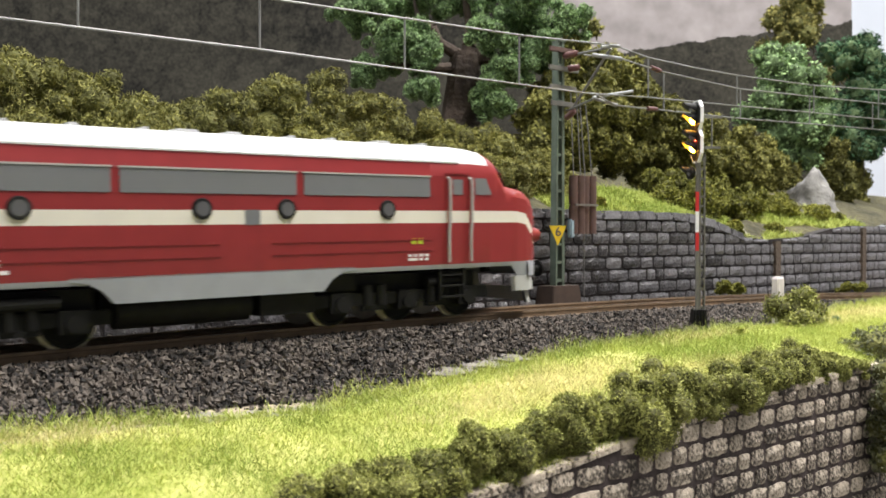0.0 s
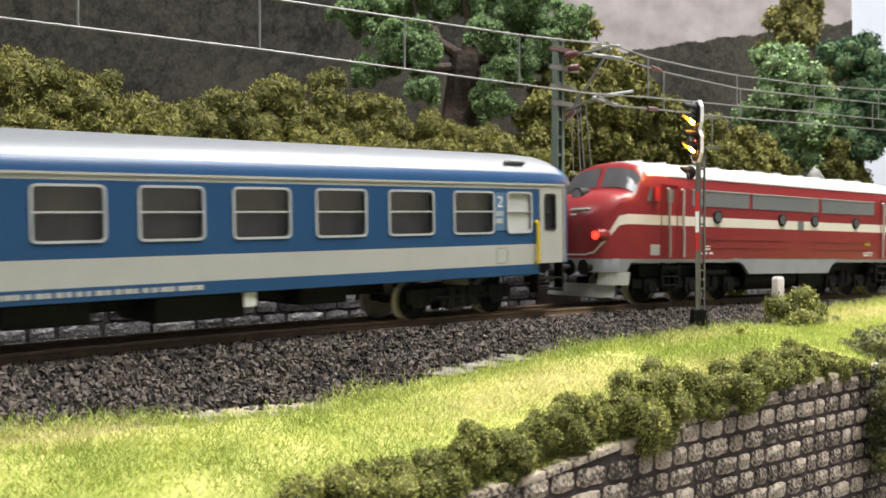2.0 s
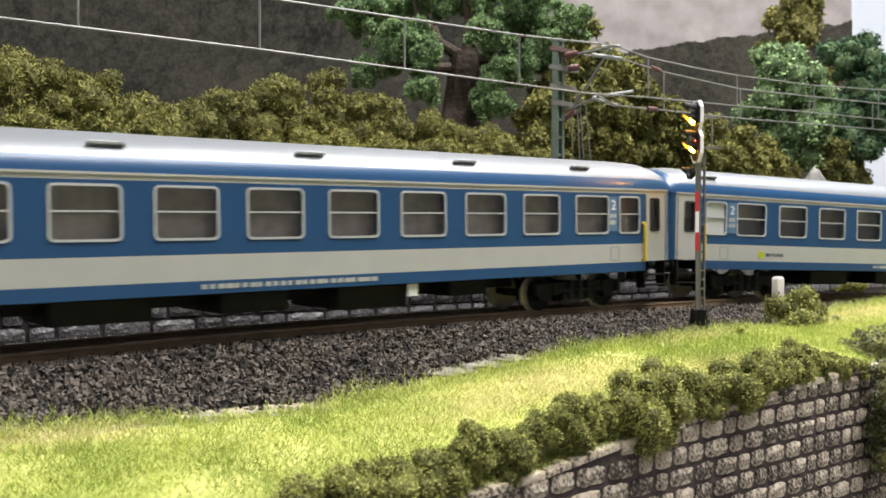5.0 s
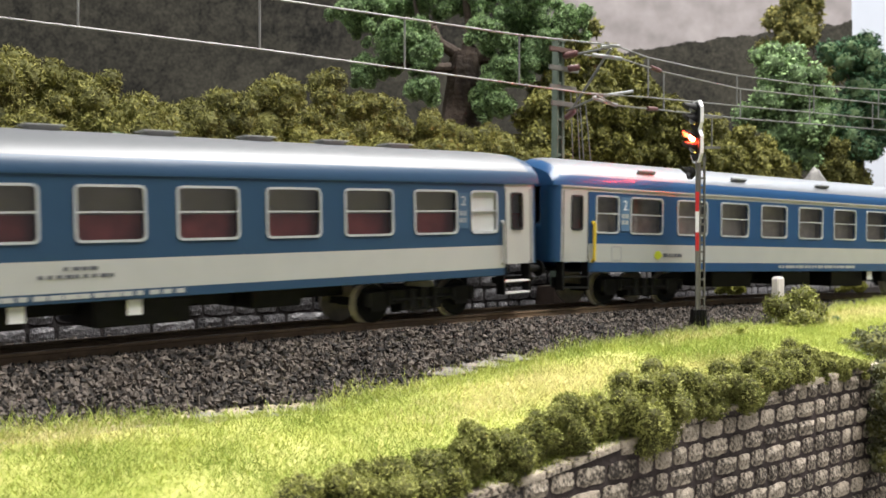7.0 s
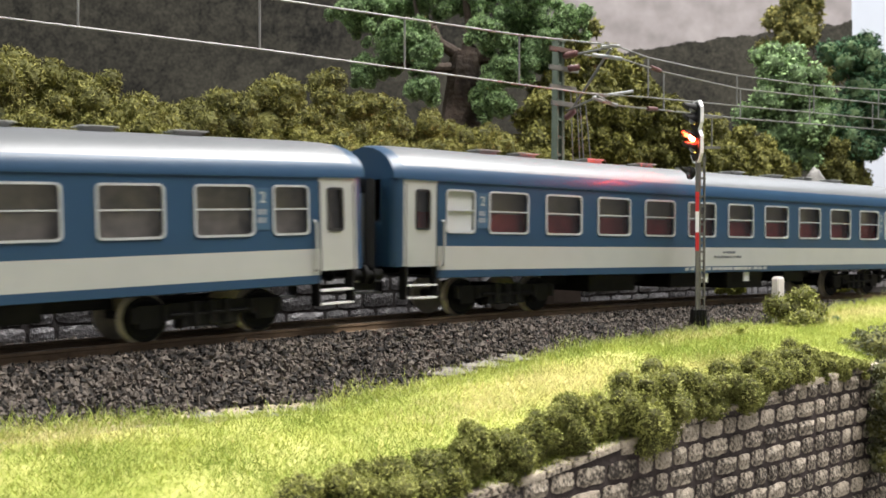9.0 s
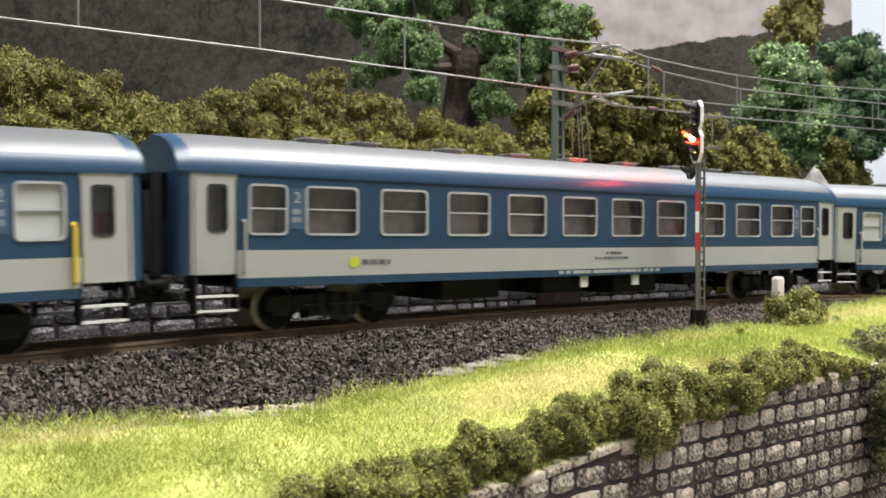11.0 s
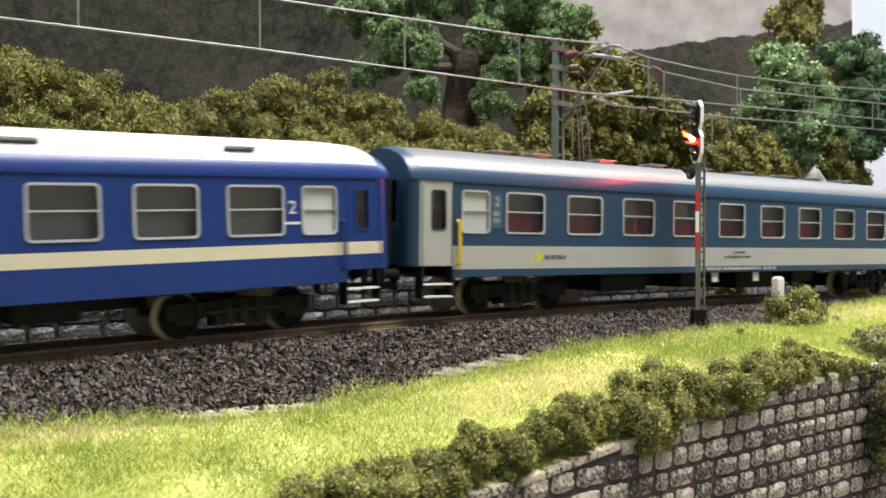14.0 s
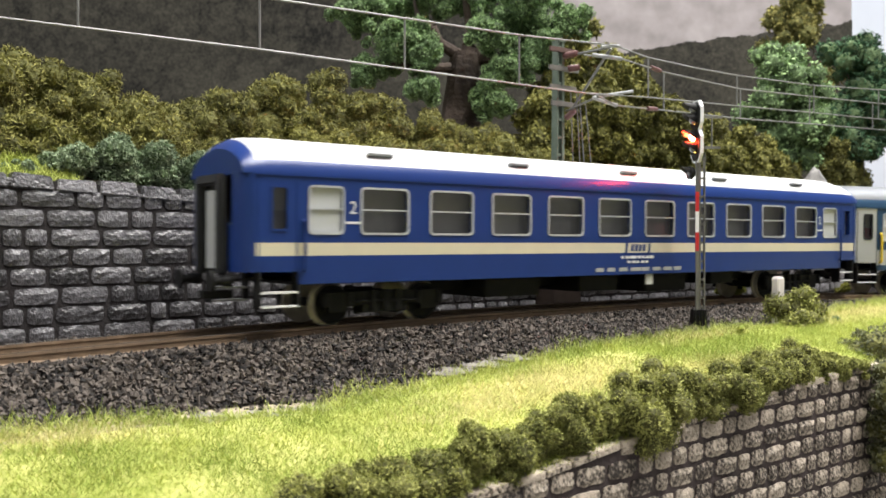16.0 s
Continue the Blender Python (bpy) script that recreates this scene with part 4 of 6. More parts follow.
OLD = dict(lining=M_DIM, paints=[M_BLUE_T, M_PALE, M_BLACK], zs=[11.2, 13.3, 19.9, 38.0], slots=[0, 1, 0], n=10, pitch=22.1, door_slot=1, door_z=14.3, end_slot=0, roof=M_SILVER_D, roof_band=1, roof_edge_slot=0, gutter_slot=0, rail_mat=M_PALE, rail_label="pale handrail beside the door", bright_steps=True, seat=M_SEAT, tags=[-8, 16], frost=(True, True),
           roof_kit=low_vents([-96, -80, -50, -24, 2, 28, 54, 76, 98]), marks=marks_old(False), label="dull blue coach with a pale band and dark red seats", body_label="dull blue body with a pale lower band", roof_label="silver-grey roof", blunt=True)
ROYAL = dict(lining=M_LINEN, paints=[M_BLUE, M_CREAM, M_BLACK], zs=[11.2, 18.2, 21.4, 38.0], slots=[0, 1, 0], n=10, pitch=22.1, door_slot=None, door_z=14.3, end_slot=0, roof=M_WHITE, roof_band=1, roof_edge_slot=0, gutter_slot=0, rail_mat=M_BLUE, rail_label="blue handrail beside the door", bright_steps=True, seat=M_SEAT_G, tags=[7], frost=(True, True),
             roof_kit=low_vents([-99.3, -50, -1.5, 47.5, 97], dark=True), marks=marks_blue, label="royal blue coach with a cream stripe and white roof", body_label="royal blue body with a cream stripe", roof_label="white roof with blue edges")
COACHES = [(coach(MODERN), -253.6), (coach({**MODERN, "frost": (False, False), "seat": M_CURTAIN, "lining": M_CURTAIN, "roof_kit": low_vents([-97, -50, 0, 50, 97], dark=True), "label": "blue and pale grey coach with curtained windows"}), -540.2), (coach(OLD), -827.4),
           (coach({**OLD, "marks": marks_old(True), "frost": (False, False), "seat": M_CURTAIN, "lining": M_CURTAIN, "label": "dull blue coach with curtains and a lime emblem"}), -1114.6),
           (coach({**OLD, "n": 9, "pitch": 24.6, "rail_mat": M_YELLOW, "rail_label": "yellow handrail beside the door", "marks": marks_old(True), "label": "dull blue coach with nine wide windows and yellow handrails"}), -1400.8), (coach(ROYAL), -1685.5)]


# ---- overhead line mast with its arms, weights and sign
def mast():
    th = thing("catenary_mast", "green lattice catenary mast with grey arms on a brown base", "mast", at=placed(77.0, -30, 0))
    legs = []
    for x0, w0, x1, w1 in ((-2.8, 0.9, -1.7, 0.7), (0.5, 1.5, 0.3, 1.3)):
        m = Mesh()
        rings = []
        for z, x, w in ((3.0, x0, w0), (96.0, x1, w1)):
            rings.append([Vector((x, -1.6, z)), Vector((x + w, -1.6, z)), Vector((x + w, 1.6, z)), Vector((x, 1.6, z))])
        m.loft(rings)
        part("mast_leg", m, M_MAST, th, "green painted mast leg", bevel=0.1)
    for i in range(14):
        z = 6 + i * 6.7
        k = z / 96
        b = Mesh().box(-2.8 + 1.0 * k, 1.4, -1.35, 1.35, z, z + 1.1)
        part("batten", b, M_MAST, th)
    cap = Mesh().box(-1.9, 2.2, -1.9, 1.9, 95.6, 96.3)
    part("mast_cap", cap, M_MAST, th, bevel=0.15)
    bs = Mesh()
    bs.loft([[Vector((-7.6, -5, -4)), Vector((8.2, -5, -4)), Vector((8.2, 5, -4)), Vector((-7.6, 5, -4))], [Vector((-6.6, -4.4, 4.6)), Vector((7.0, -4.4, 4.6)), Vector((7.0, 4.4, 4.6)), Vector((-6.6, 4.4, 4.6))]])
    part("base_block", bs, M_BASE, th, "rust brown base block", bevel=0.3)
    # short cross arms
    for z, x0, x1, mat in ((91.5, -6.6, 8.2, M_RUST), (84.6, -6.8, 8.4, M_SIGNAL), (77.5, -6.4, 7.2, M_SIGNAL), (71.5, -5.6, 5.6, M_SIGNAL)):
        m = Mesh().box(x0, x1, -2.6, -1.6, z, z + 1.9)
        part("cross_arm", m, mat, th, "short grey cross arm", bevel=0.2)
    # cantilever: reaches over the track (towards -y in the mast's space)
    def arm(name, a, b, r, mat, label=""):
        part(name, Mesh().tube(a, b, r, n=8), mat, th, label, smooth=True)
    arm("cantilever", (2, -1, 90.5), (0, -30, 89.4), 0.45, M_ZINC, "grey cantilever tube")
    arm("strut", (2, -3, 68), (-2, -28, 88.6), 0.5, M_ZINC, "grey diagonal strut")
    arm("steady_arm", (2, -2, 70), (-8, -28, 71.2), 0.4, M_ZINC, "grey steady arm")
    arm("arm_end", (-8, -26, 71.2), (6, -31, 74.0), 0.6, M_INSUL, "pale steady-arm end")
    for a, b in (((1.5, -2, 90.6), (1.0, -9, 90.4)), ((2.0, -2.5, 67.6), (1.2, -7.5, 69.6)), ((3.4, -2, 86), (3.0, -8, 85.5))):
        m = Mesh()
        a, b = Vector(a), Vector(b)
        for k in range(6):
            p = a.lerp(b, k / 6)
            q = a.lerp(b, (k + 0.7) / 6)
            m.tube(p, q, 1.25, 0.8, n=12)
        m.tube(a, b, 0.55, n=8)
        part("insulator", m, M_POT, th, "brown ribbed insulator", smooth=True)
    # tension weights with their wires
    for i, (x, y) in enumerate(((6.2, -1.8), (9.2, -2.6), (12.4, -1.8), (15.4, -2.6))):
        m = Mesh()
        m.tube((x, y, 24.0), (x, y, 34.6), 1.75, n=16)
        m.tube((x, y, 34.6), (x, y, 35.2), 1.3, n=16)
        m.tube((x, y, 35.2), (x, y, 46.0), 1.75, n=16)
        w = part("tension_weight", m, M_RUST, th, "brown cylindrical tension weight", smooth=True)
        part("wire", Mesh().tube((x, y, 46), (x * 0.75, y, 78 - i), 0.25, n=6), M_ZINC, w)
    part("weight_guide", Mesh().box(4.8, 16.8, -4.7, -4.2, 34.5, 35.3), M_SIGNAL, th)
    part("guide_wire", Mesh().tube((10.8, -3, 0), (10.8, -3, 30), 0.22, n=6), M_ZINC, th)
    part("box", Mesh().box(3.4, 6.0, -3.2, -1.0, 22.5, 29.5), M_PALEBLUE, th, "small pale blue cabinet", bevel=0.5)
    sg = Mesh()
    tri = [(-3.4, 27.0), (3.4, 27.0), (0.0, 19.6)]
    sg.add([(x, -2.6, z) for x, z in tri] + [(x, -2.1, z) for x, z in tri], [(0, 1, 2), (5, 4, 3), (0, 3, 4, 1), (1, 4, 5, 2), (2, 5, 3, 0)])
    sign = part("speed_sign", sg, M_YELLOW, th, "yellow triangular sign with a black six", at=pose(-2.2 * MM, -0.8 * MM, 0, 0, 0, -22))
    d = digit(sign, "6", 0, 24.6, 5.0, M_INK, "black number six", y=-2.66, name="numeral")
    return th


M_PALEBLUE = material("pale_blue_paint", (0.30, 0.42, 0.50), 0.5, vary=0.15, grain=2)
mast()


# ---- overhead wires
def wire(name, label, pts, pts2, drops):
    th = thing(name, label, "overhead wire", "overhead wires")
    for p in (pts, pts2):
        m = Mesh()
        P = [along(HILL, s, w, z) for s, w, z in p]
        m.path(P, 0.30, n=6)
        part("wire", m, M_ZINC, th, smooth=True)
    for s, w in drops:
        z0 = curve1([(a, c) for a, b, c in pts], s)
        z1 = curve1([(a, c) for a, b, c in pts2], s)
        part("dropper", Mesh().tube(along(HILL, s, w, z0), along(HILL, s, w, z1), 0.3, n=6), M_ZINC, th)
    return th


wire("catenary_wire", "grey contact and carrier wires with droppers", [(-260, 0, 69), (-121, 0, 69.6), (-59.5, 0, 70.8), (61.4, 0, 71.3), (72, 0, 71.4)], [(-260, 0, 79.5), (-54.6, 0, 84.4), (-13.9, 0, 85.6), (30.4, 0, 86.8), (76, 0, 89.3)], [(-150, 0), (-104.7, 0), (-59.5, 0), (-13.9, 0), (30.4, 0)])
wire("catenary_wire", "grey contact and carrier wires beyond the mast", [(61, 0, 71.4), (92.4, 0, 72.9), (145.8, 0, 74.6), (202.6, 0, 76.8), (330, 0, 82)], [(74, 0, 89.3), (92.4, 0, 87.1), (120, 0, 86.5), (145.7, 0, 86.6), (202.5, 0, 88.6), (265.5, 0, 93.2), (330, 0, 98)], [(92.4, 0), (145.7, 0), (202.5, 0), (262, 0)])
wire("catenary_wire", "grey anchored wires beside the mast", [(66, 0, 71), (75.5, 0, 68.5), (101, 0, 69.0), (145.8, 0, 69.7), (199, 0, 71.7), (330, 0, 77)], [(70, -10, 87), (78.3, 0, 85), (100.2, 0, 82.9), (148, 0, 81.5), (202.6, 0, 83.7), (270, 0, 86.9), (330, 0, 90)], [(101, 0), (148, 0), (199, 0), (256, 0)])
for name, a, b, r, mat in (("wire_insulator", (70, -6, 86.3), (78.5, 0, 85.0), 0.7, M_INSUL), ("wire_insulator", (68, -4, 71.0), (76, 0, 68.5), 0.65, M_INSUL), ("wire_insulator", (70, -2, 88.5), (77, 0, 89.3), 0.6, M_INSUL), ("wire_insulator", (94, 0, 83.8), (99, 0, 83.1), 0.8, M_POT), ("wire_insulator", (92, 0, 68.9), (97, 0, 69.0), 0.8, M_POT)):
    ob = part(name, Mesh().tube(tp(*a), tp(*b), r, n=10), mat, smooth=True)
    tagged(ob, "small insulator clamped on the overhead wire", "insulator", "wire insulators")


# ---- colour-light signal
FACE = 187.0


def signal():
    base = (tp(83.0, 30, 0) - Vector((0.7, 0, 0))) * MM
    th = thing("railway_signal", "colour-light railway signal on a red and white mast", "signal", at=pose(base.x, base.y, base.z, 0, 0, 0))
    m = Mesh()
    m.loft([[Vector((-2.5, -2.5, -9)), Vector((2.5, -2.5, -9)), Vector((2.5, 2.5, -9)), Vector((-2.5, 2.5, -9))], [Vector((-2.0, -2.0, -1)), Vector((2.0, -2.0, -1)), Vector((2.0, 2.0, -1)), Vector((-2.0, 2.0, -1))]])
    for k in (-1.4, -0.4, 0.6, 1.5):
        m.box(k - 0.15, k + 0.15, -2.8, -2.2, -8.8, -1.2)
    part("mast_foot", m, M_BLACK, th, "black ribbed foot")
    for x in (0.05, 1.55):
        part("mast_leg", Mesh().box(x, x + 0.42, -0.9, 0.6, -1.2, 49.5), M_SIGNAL, th, "grey lattice leg")
    for i in range(17):
        part("rung", Mesh().box(0.3, 1.7, -0.75, 0.4, -0.5 + i * 3.0, 0.15 + i * 3.0), M_SIGNAL, th)
    # the striped plate
    for z0, z1, mat, lb in ((-1.2, 18.2, M_SIGNAL, "grey mast flange"), (18.2, 24.2, M_SIGNRED, "red stripe"), (24.2, 31.0, M_POSTW, "white stripe"), (31.0, 37.4, M_SIGNRED, "red stripe"), (37.4, 49.5, M_SIGNAL, "grey mast flange")):
        part("mast_plate", Mesh().box(-1.25, -0.3, -1.5, -0.6, z0, z1), mat, th, lb)
    turn = Matrix.Rotation(radians(FACE), 4, "Z")
    head = thing("signal_head", "", "")
    for key in ("label", "category"):
        if key in head:
            del head[key]
    head.parent = th
    head.matrix_basis = Matrix.Translation(Vector((-1.0, -0.6, 0)) * MM) @ turn
    # outline in (y, z), the plate faces +x
    half = [(1.4, 47.4), (3.7, 50.2), (3.7, 55.2), (1.7, 57.4), (3.7, 59.6), (3.7, 64.2), (1.6, 66.4)]
    out = [(y, z) for y, z in half] + [(-y, z) for y, z in reversed(half)]
    def plate(x0, x1, grow, mat, nm, lb):
        pts = []
        for y, z in out:
            cz = 57.3
            pts.append((y + math.copysign(grow, y), z + grow * (1 if z > cz + 5 else (-1 if z < cz - 5 else 0))))
        k = Mesh()
        n = len(pts)
        k.add([(x0, y, z) for y, z in pts] + [(x1, y, z) for y, z in pts], [tuple(range(n)), tuple(range(2 * n - 1, n - 1, -1))] + [(i, (i + 1) % n, n + (i + 1) % n, n + i) for i in range(n)])
        return part(nm, k, mat, head, lb)
    plate(-0.7, 0.25, 0.55, M_POSTW, "border", "white border of the signal screen")
    plate(-0.45, 0.5, 0.0, M_BLACK, "screen", "black signal screen")
    lamps = []
    for z, kind in ((64.3, "off"), (60.8, "amber"), (55.4, "red"), (51.6, "amber"), (43.6, "small")):
        big, sh = (1.0, 0.0) if kind != "small" else (0.9, 0.7)
        hood = Mesh()
        rings = []
        for x, r0, dz, a0 in ((0.3, 2.0, 0.0, -35), (1.8, 1.95, 0.1, -18), (3.3, 1.85, 0.3, 8), (4.5, 1.7, 0.5, 38)):
            arc = [radians(a0 + (180 - 2 * a0) * i / 10) for i in range(11)]
            rings.append([Vector((x + sh, big * r0 * math.cos(a), z + dz + big * r0 * math.sin(a))) for a in arc] + [Vector((x + sh, big * (r0 - 0.2) * math.cos(a), z + dz + big * (r0 - 0.2) * math.sin(a))) for a in reversed(arc)])
        hood.loft(rings, slots=[0] * 11 + [1] * 10 + [0])
        h = part("hood", hood, [M_BLACK, M_HOODIN], head, "black lamp hood", smooth=True)
        rim = Mesh().tube((0.2 + sh, 0, z), (0.75 + sh, 0, z), 1.6, 1.5, n=18)
        part("lamp_rim", rim, M_BLACK, head)
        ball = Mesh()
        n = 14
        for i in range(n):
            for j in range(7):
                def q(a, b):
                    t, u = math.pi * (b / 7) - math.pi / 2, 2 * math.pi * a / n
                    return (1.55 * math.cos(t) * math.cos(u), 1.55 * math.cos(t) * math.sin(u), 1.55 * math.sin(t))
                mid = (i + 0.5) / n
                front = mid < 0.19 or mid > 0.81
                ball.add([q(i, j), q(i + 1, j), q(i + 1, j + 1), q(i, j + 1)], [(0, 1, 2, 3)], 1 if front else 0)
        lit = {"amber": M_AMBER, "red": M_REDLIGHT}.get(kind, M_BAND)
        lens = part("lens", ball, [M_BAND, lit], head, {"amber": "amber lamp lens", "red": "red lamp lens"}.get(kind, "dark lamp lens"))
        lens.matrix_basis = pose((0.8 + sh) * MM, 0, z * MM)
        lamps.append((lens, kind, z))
    part("small_screen", Mesh().tube((1.6, 0, 43.6), (2.5, 0, 43.6), 2.2, n=20), M_BLACK, head, "small round screen", smooth=True)
    part("lamp_arm", Mesh().box(-0.2, 2.0, -0.4, 0.4, 43.0, 44.0), M_SIGNAL, head)
    lad = Mesh()
    lad.box(1.0, 7.5, -0.3, 0.3, 61.4, 62.2)
    lad.box(1.0, 7.0, -0.3, 0.3, 51.5, 52.3)
    lad.tube((4.2, 0, 51.6), (4.2, 0, 62), 0.3, n=6)
    part("rear_bracket", lad, M_SIGNAL, th, "grey platform bracket behind the head")
    part("head_post", Mesh().box(0.2, 1.2, -0.6, 0.2, 49, 64), M_SIGNAL, th)
    return lamps


M_POSTW = material("white_enamel", (0.85, 0.85, 0.85), 0.4, vary=0.03, grain=3)
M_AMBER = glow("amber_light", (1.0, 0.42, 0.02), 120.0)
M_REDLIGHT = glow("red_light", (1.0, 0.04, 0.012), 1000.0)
M_HOODIN = material("hood_lining", (0.10, 0.097, 0.09), 0.5, vary=0.1, grain=2)
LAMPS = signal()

# ---- white marker post beside the track
post = thing("marker_post", "short white marker post in the grass", "post", at=placed(114.6, 38, 0))
pm = Mesh()
pm.loft([[Vector((-1.9, -1.3, -9)), Vector((1.9, -1.3, -9)), Vector((1.9, 1.3, -9)), Vector((-1.9, 1.3, -9))], [Vector((-1.9, -1.3, 8.4)), Vector((1.9, -1.3, 8.4)), Vector((1.9, 1.3, 8.4)), Vector((-1.9, 1.3, 8.4))], [Vector((-1.5, -1.0, 9.2)), Vector((1.5, -1.0, 9.2)), Vector((1.5, 1.0, 9.2)), Vector((-1.5, 1.0, 9.2))]])
part("post", pm, M_POST, post, bevel=0.25)


# ---- stone walls: a dark backing with separate stones set into it
def strip(name, s0, s1, w0, w1, lo, top, mat, label):
    rings = []
    for s in np.arange(s0, s1 + 0.1, 5):
        t = top(s)
        rings.append([tp(s, w0, lo), tp(s, w0, t), tp(s, w1, t), tp(s, w1, lo)])
    ob = part(name, Mesh().loft(rings), mat)
    return tagged(ob, label, "stone wall", kind="structure")


def stone_mesh(k, h, rough):
    """One rough-faced stone, one unit wide, h high; its face looks to -y."""
    rng = random.Random(k)
    nx, nz = 5, 4
    v, f = [], []
    for j in range(nz):
        for i in range(nx):
            u, q = i / (nx - 1), j / (nz - 1)
            edge = i in (0, nx - 1) or j in (0, nz - 1)
            y = -0.30 if edge else -rng.uniform(0.42, 0.75 + rough)
            x = (u - 0.5) + (0 if edge else rng.uniform(-0.05, 0.05))
            z = q * h + (0 if edge else rng.uniform(-0.25, 0.25))
            if edge:
                x += rng.uniform(-0.02, 0.02) if i in (0, nx - 1) else 0
                z += rng.uniform(-0.15, 0.15) if j in (0, nz - 1) else 0
            if i in (0, nx - 1) and j in (0, nz - 1):
                x *= 0.93
                z += 0.3 if j == 0 else -0.3
            v.append((x * 9.0, y, z))
    for j in range(nz - 1):
        for i in range(nx - 1):
            f.append((j * nx + i, j * nx + i + 1, (j + 1) * nx + i + 1, (j + 1) * nx + i))
    rim = [i for i in range(nx)] + [j * nx + nx - 1 for j in range(1, nz)] + [(nz - 1) * nx + i for i in range(nx - 2, -1, -1)] + [j * nx for j in range(nz - 2, 0, -1)]
    n = len(v)
    for i in rim:
        v.append((v[i][0], 0.6, v[i][2]))
    for a in range(len(rim)):
        b = (a + 1) % len(rim)
        f.append((rim[b], rim[a], n + a, n + b))
    return v, f


def stone_wall(wall, s0, s1, w, z0, row, top, mats, widths, lo_row, hi_row, near, seed, rough, gap=0.55):
    rng = random.Random(seed)
    kinds = []
    for k in range(14):
        v, f = stone_mesh(seed * 50 + k, row - gap, rough)
        m = Mesh().add(v, f)
        kinds.append((m.make("stone", mats[k % len(mats)]), v, f))
    rest = Mesh()
    count = 0
    for r in range(lo_row, hi_row):
        z = z0 + r * row
        s = s0 + rng.uniform(-4, 0)
        while s < s1:
            wd = rng.uniform(*widths)
            mid = s + wd / 2
            room = top(mid) - z
            if room > row * 0.35:
                hz = min(1.0, (room - 0.2) / (row - gap)) if room < row else 1.0
                p = tp(mid, w, z)
                data, v, f = rng.choice(kinds)
                tilt = rng.uniform(-0.6, 0.6)
                if near[0] <= mid <= near[1] and count < 300:
                    ob = part("stone", data, None, wall)
                    ob.matrix_basis = pose(p.x * MM, p.y * MM, p.z * MM, 0, tilt, math.degrees(heading(mid, w))) @ Matrix.Diagonal(((wd - gap) / 9, rng.uniform(0.8, 1.25), hz, 1))
                    count += 1
                else:
                    m = Matrix.Translation(p) @ Matrix.Rotation(heading(mid, w), 4, "Z") @ Matrix.Diagonal(((wd - gap) / 9, 1, hz, 1))
                    rest.add([m @ Vector(q) for q in v], f)
            s += wd
    if rest.v:
        ob = part("far_stones", rest, mats[0], wall)
        tagged(ob, kind="stuff")
    return count


rear = strip("wall_rear", -260, 430, REAR_W, REAR_W - 7, -12, lambda s: top_z(s) + 0.35 * noise.noise(Vector((s * 0.3, 0, 0))), M_JOINT, "dark grey cut-stone retaining wall behind the track")
stone_wall(rear, -150, 420, REAR_W, -5.4, 5.12, top_z, [M_STONE], (5, 14), 0, 9, (-128, 185), 3, 0.10, 0.8)
front = strip("wall_front", -150, 130, FRONT_W, FRONT_W - 6, -120, lambda s: kerb_z(s), M_JOINT_F, "buff rough-stone retaining wall below the embankment")
stone_wall(front, -70, 84, FRONT_W, -62.0, 4.5, lambda s: kerb_z(s) - 0.3, [M_STONE_F], (4.4, 9.6), 2, 12, (-70, 84), 7, 0.30, 1.0)
cop = Mesh()
for s in np.arange(-75, 84, 7.0):
    a, b = tp(s, FRONT_W + 0.6, kerb_z(s)), tp(s + 6.7, FRONT_W + 0.6, kerb_z(s + 6.7))
    c, d = tp(s, FRONT_W - 5, kerb_z(s)), tp(s + 6.7, FRONT_W - 5, kerb_z(s + 6.7))
    up = Vector((0, 0, 0.7))
    cp = Mesh().add([a - up, b - up, d - up, c - up, a + up, b + up, d + up, c + up], [(0, 3, 2, 1), (4, 5, 6, 7), (0, 1, 5, 4), (1, 2, 6, 5), (2, 3, 7, 6), (3, 0, 4, 7)])
    part("coping_stone", cp, M_STONE_F, front, bevel=0.2)
for k, s in enumerate(np.arange(-132, 205, 11.0)):
    rng = random.Random(700 + k)
    u = s + 10.4
    rise = rng.uniform(0.9, 1.8)
    lo = [tp(a, REAR_W + b, top_z(a) - 2.6) for a, b in ((s, 1.0), (u, 1.0), (u, -6), (s, -6))]
    hi = [tp(a, REAR_W + b, top_z(a) + rise * rng.uniform(0.6, 1.0)) for a, b in ((s + 0.5, 0.5), (u - 0.5, 0.4), (u - 0.4, -5.5), (s + 0.4, -5.5))]
    part("coping_stone", Mesh().add(lo + hi, [(0, 3, 2, 1), (4, 5, 6, 7), (0, 1, 5, 4), (1, 2, 6, 5), (2, 3, 7, 6), (3, 0, 4, 7)]), M_STONE, rear, bevel=0.35)
# rust-streaked buttress strips on the far wall
for s in (236, 330):
    b = Mesh().box(-2.2, 2.2, -1.8, 1, -6, top_z(s) - 1)
    ob = part("buttress", b, M_RUSTSTONE, rear, "rust-stained stone strip")
    ob.matrix_basis = placed(s, REAR_W, 0)


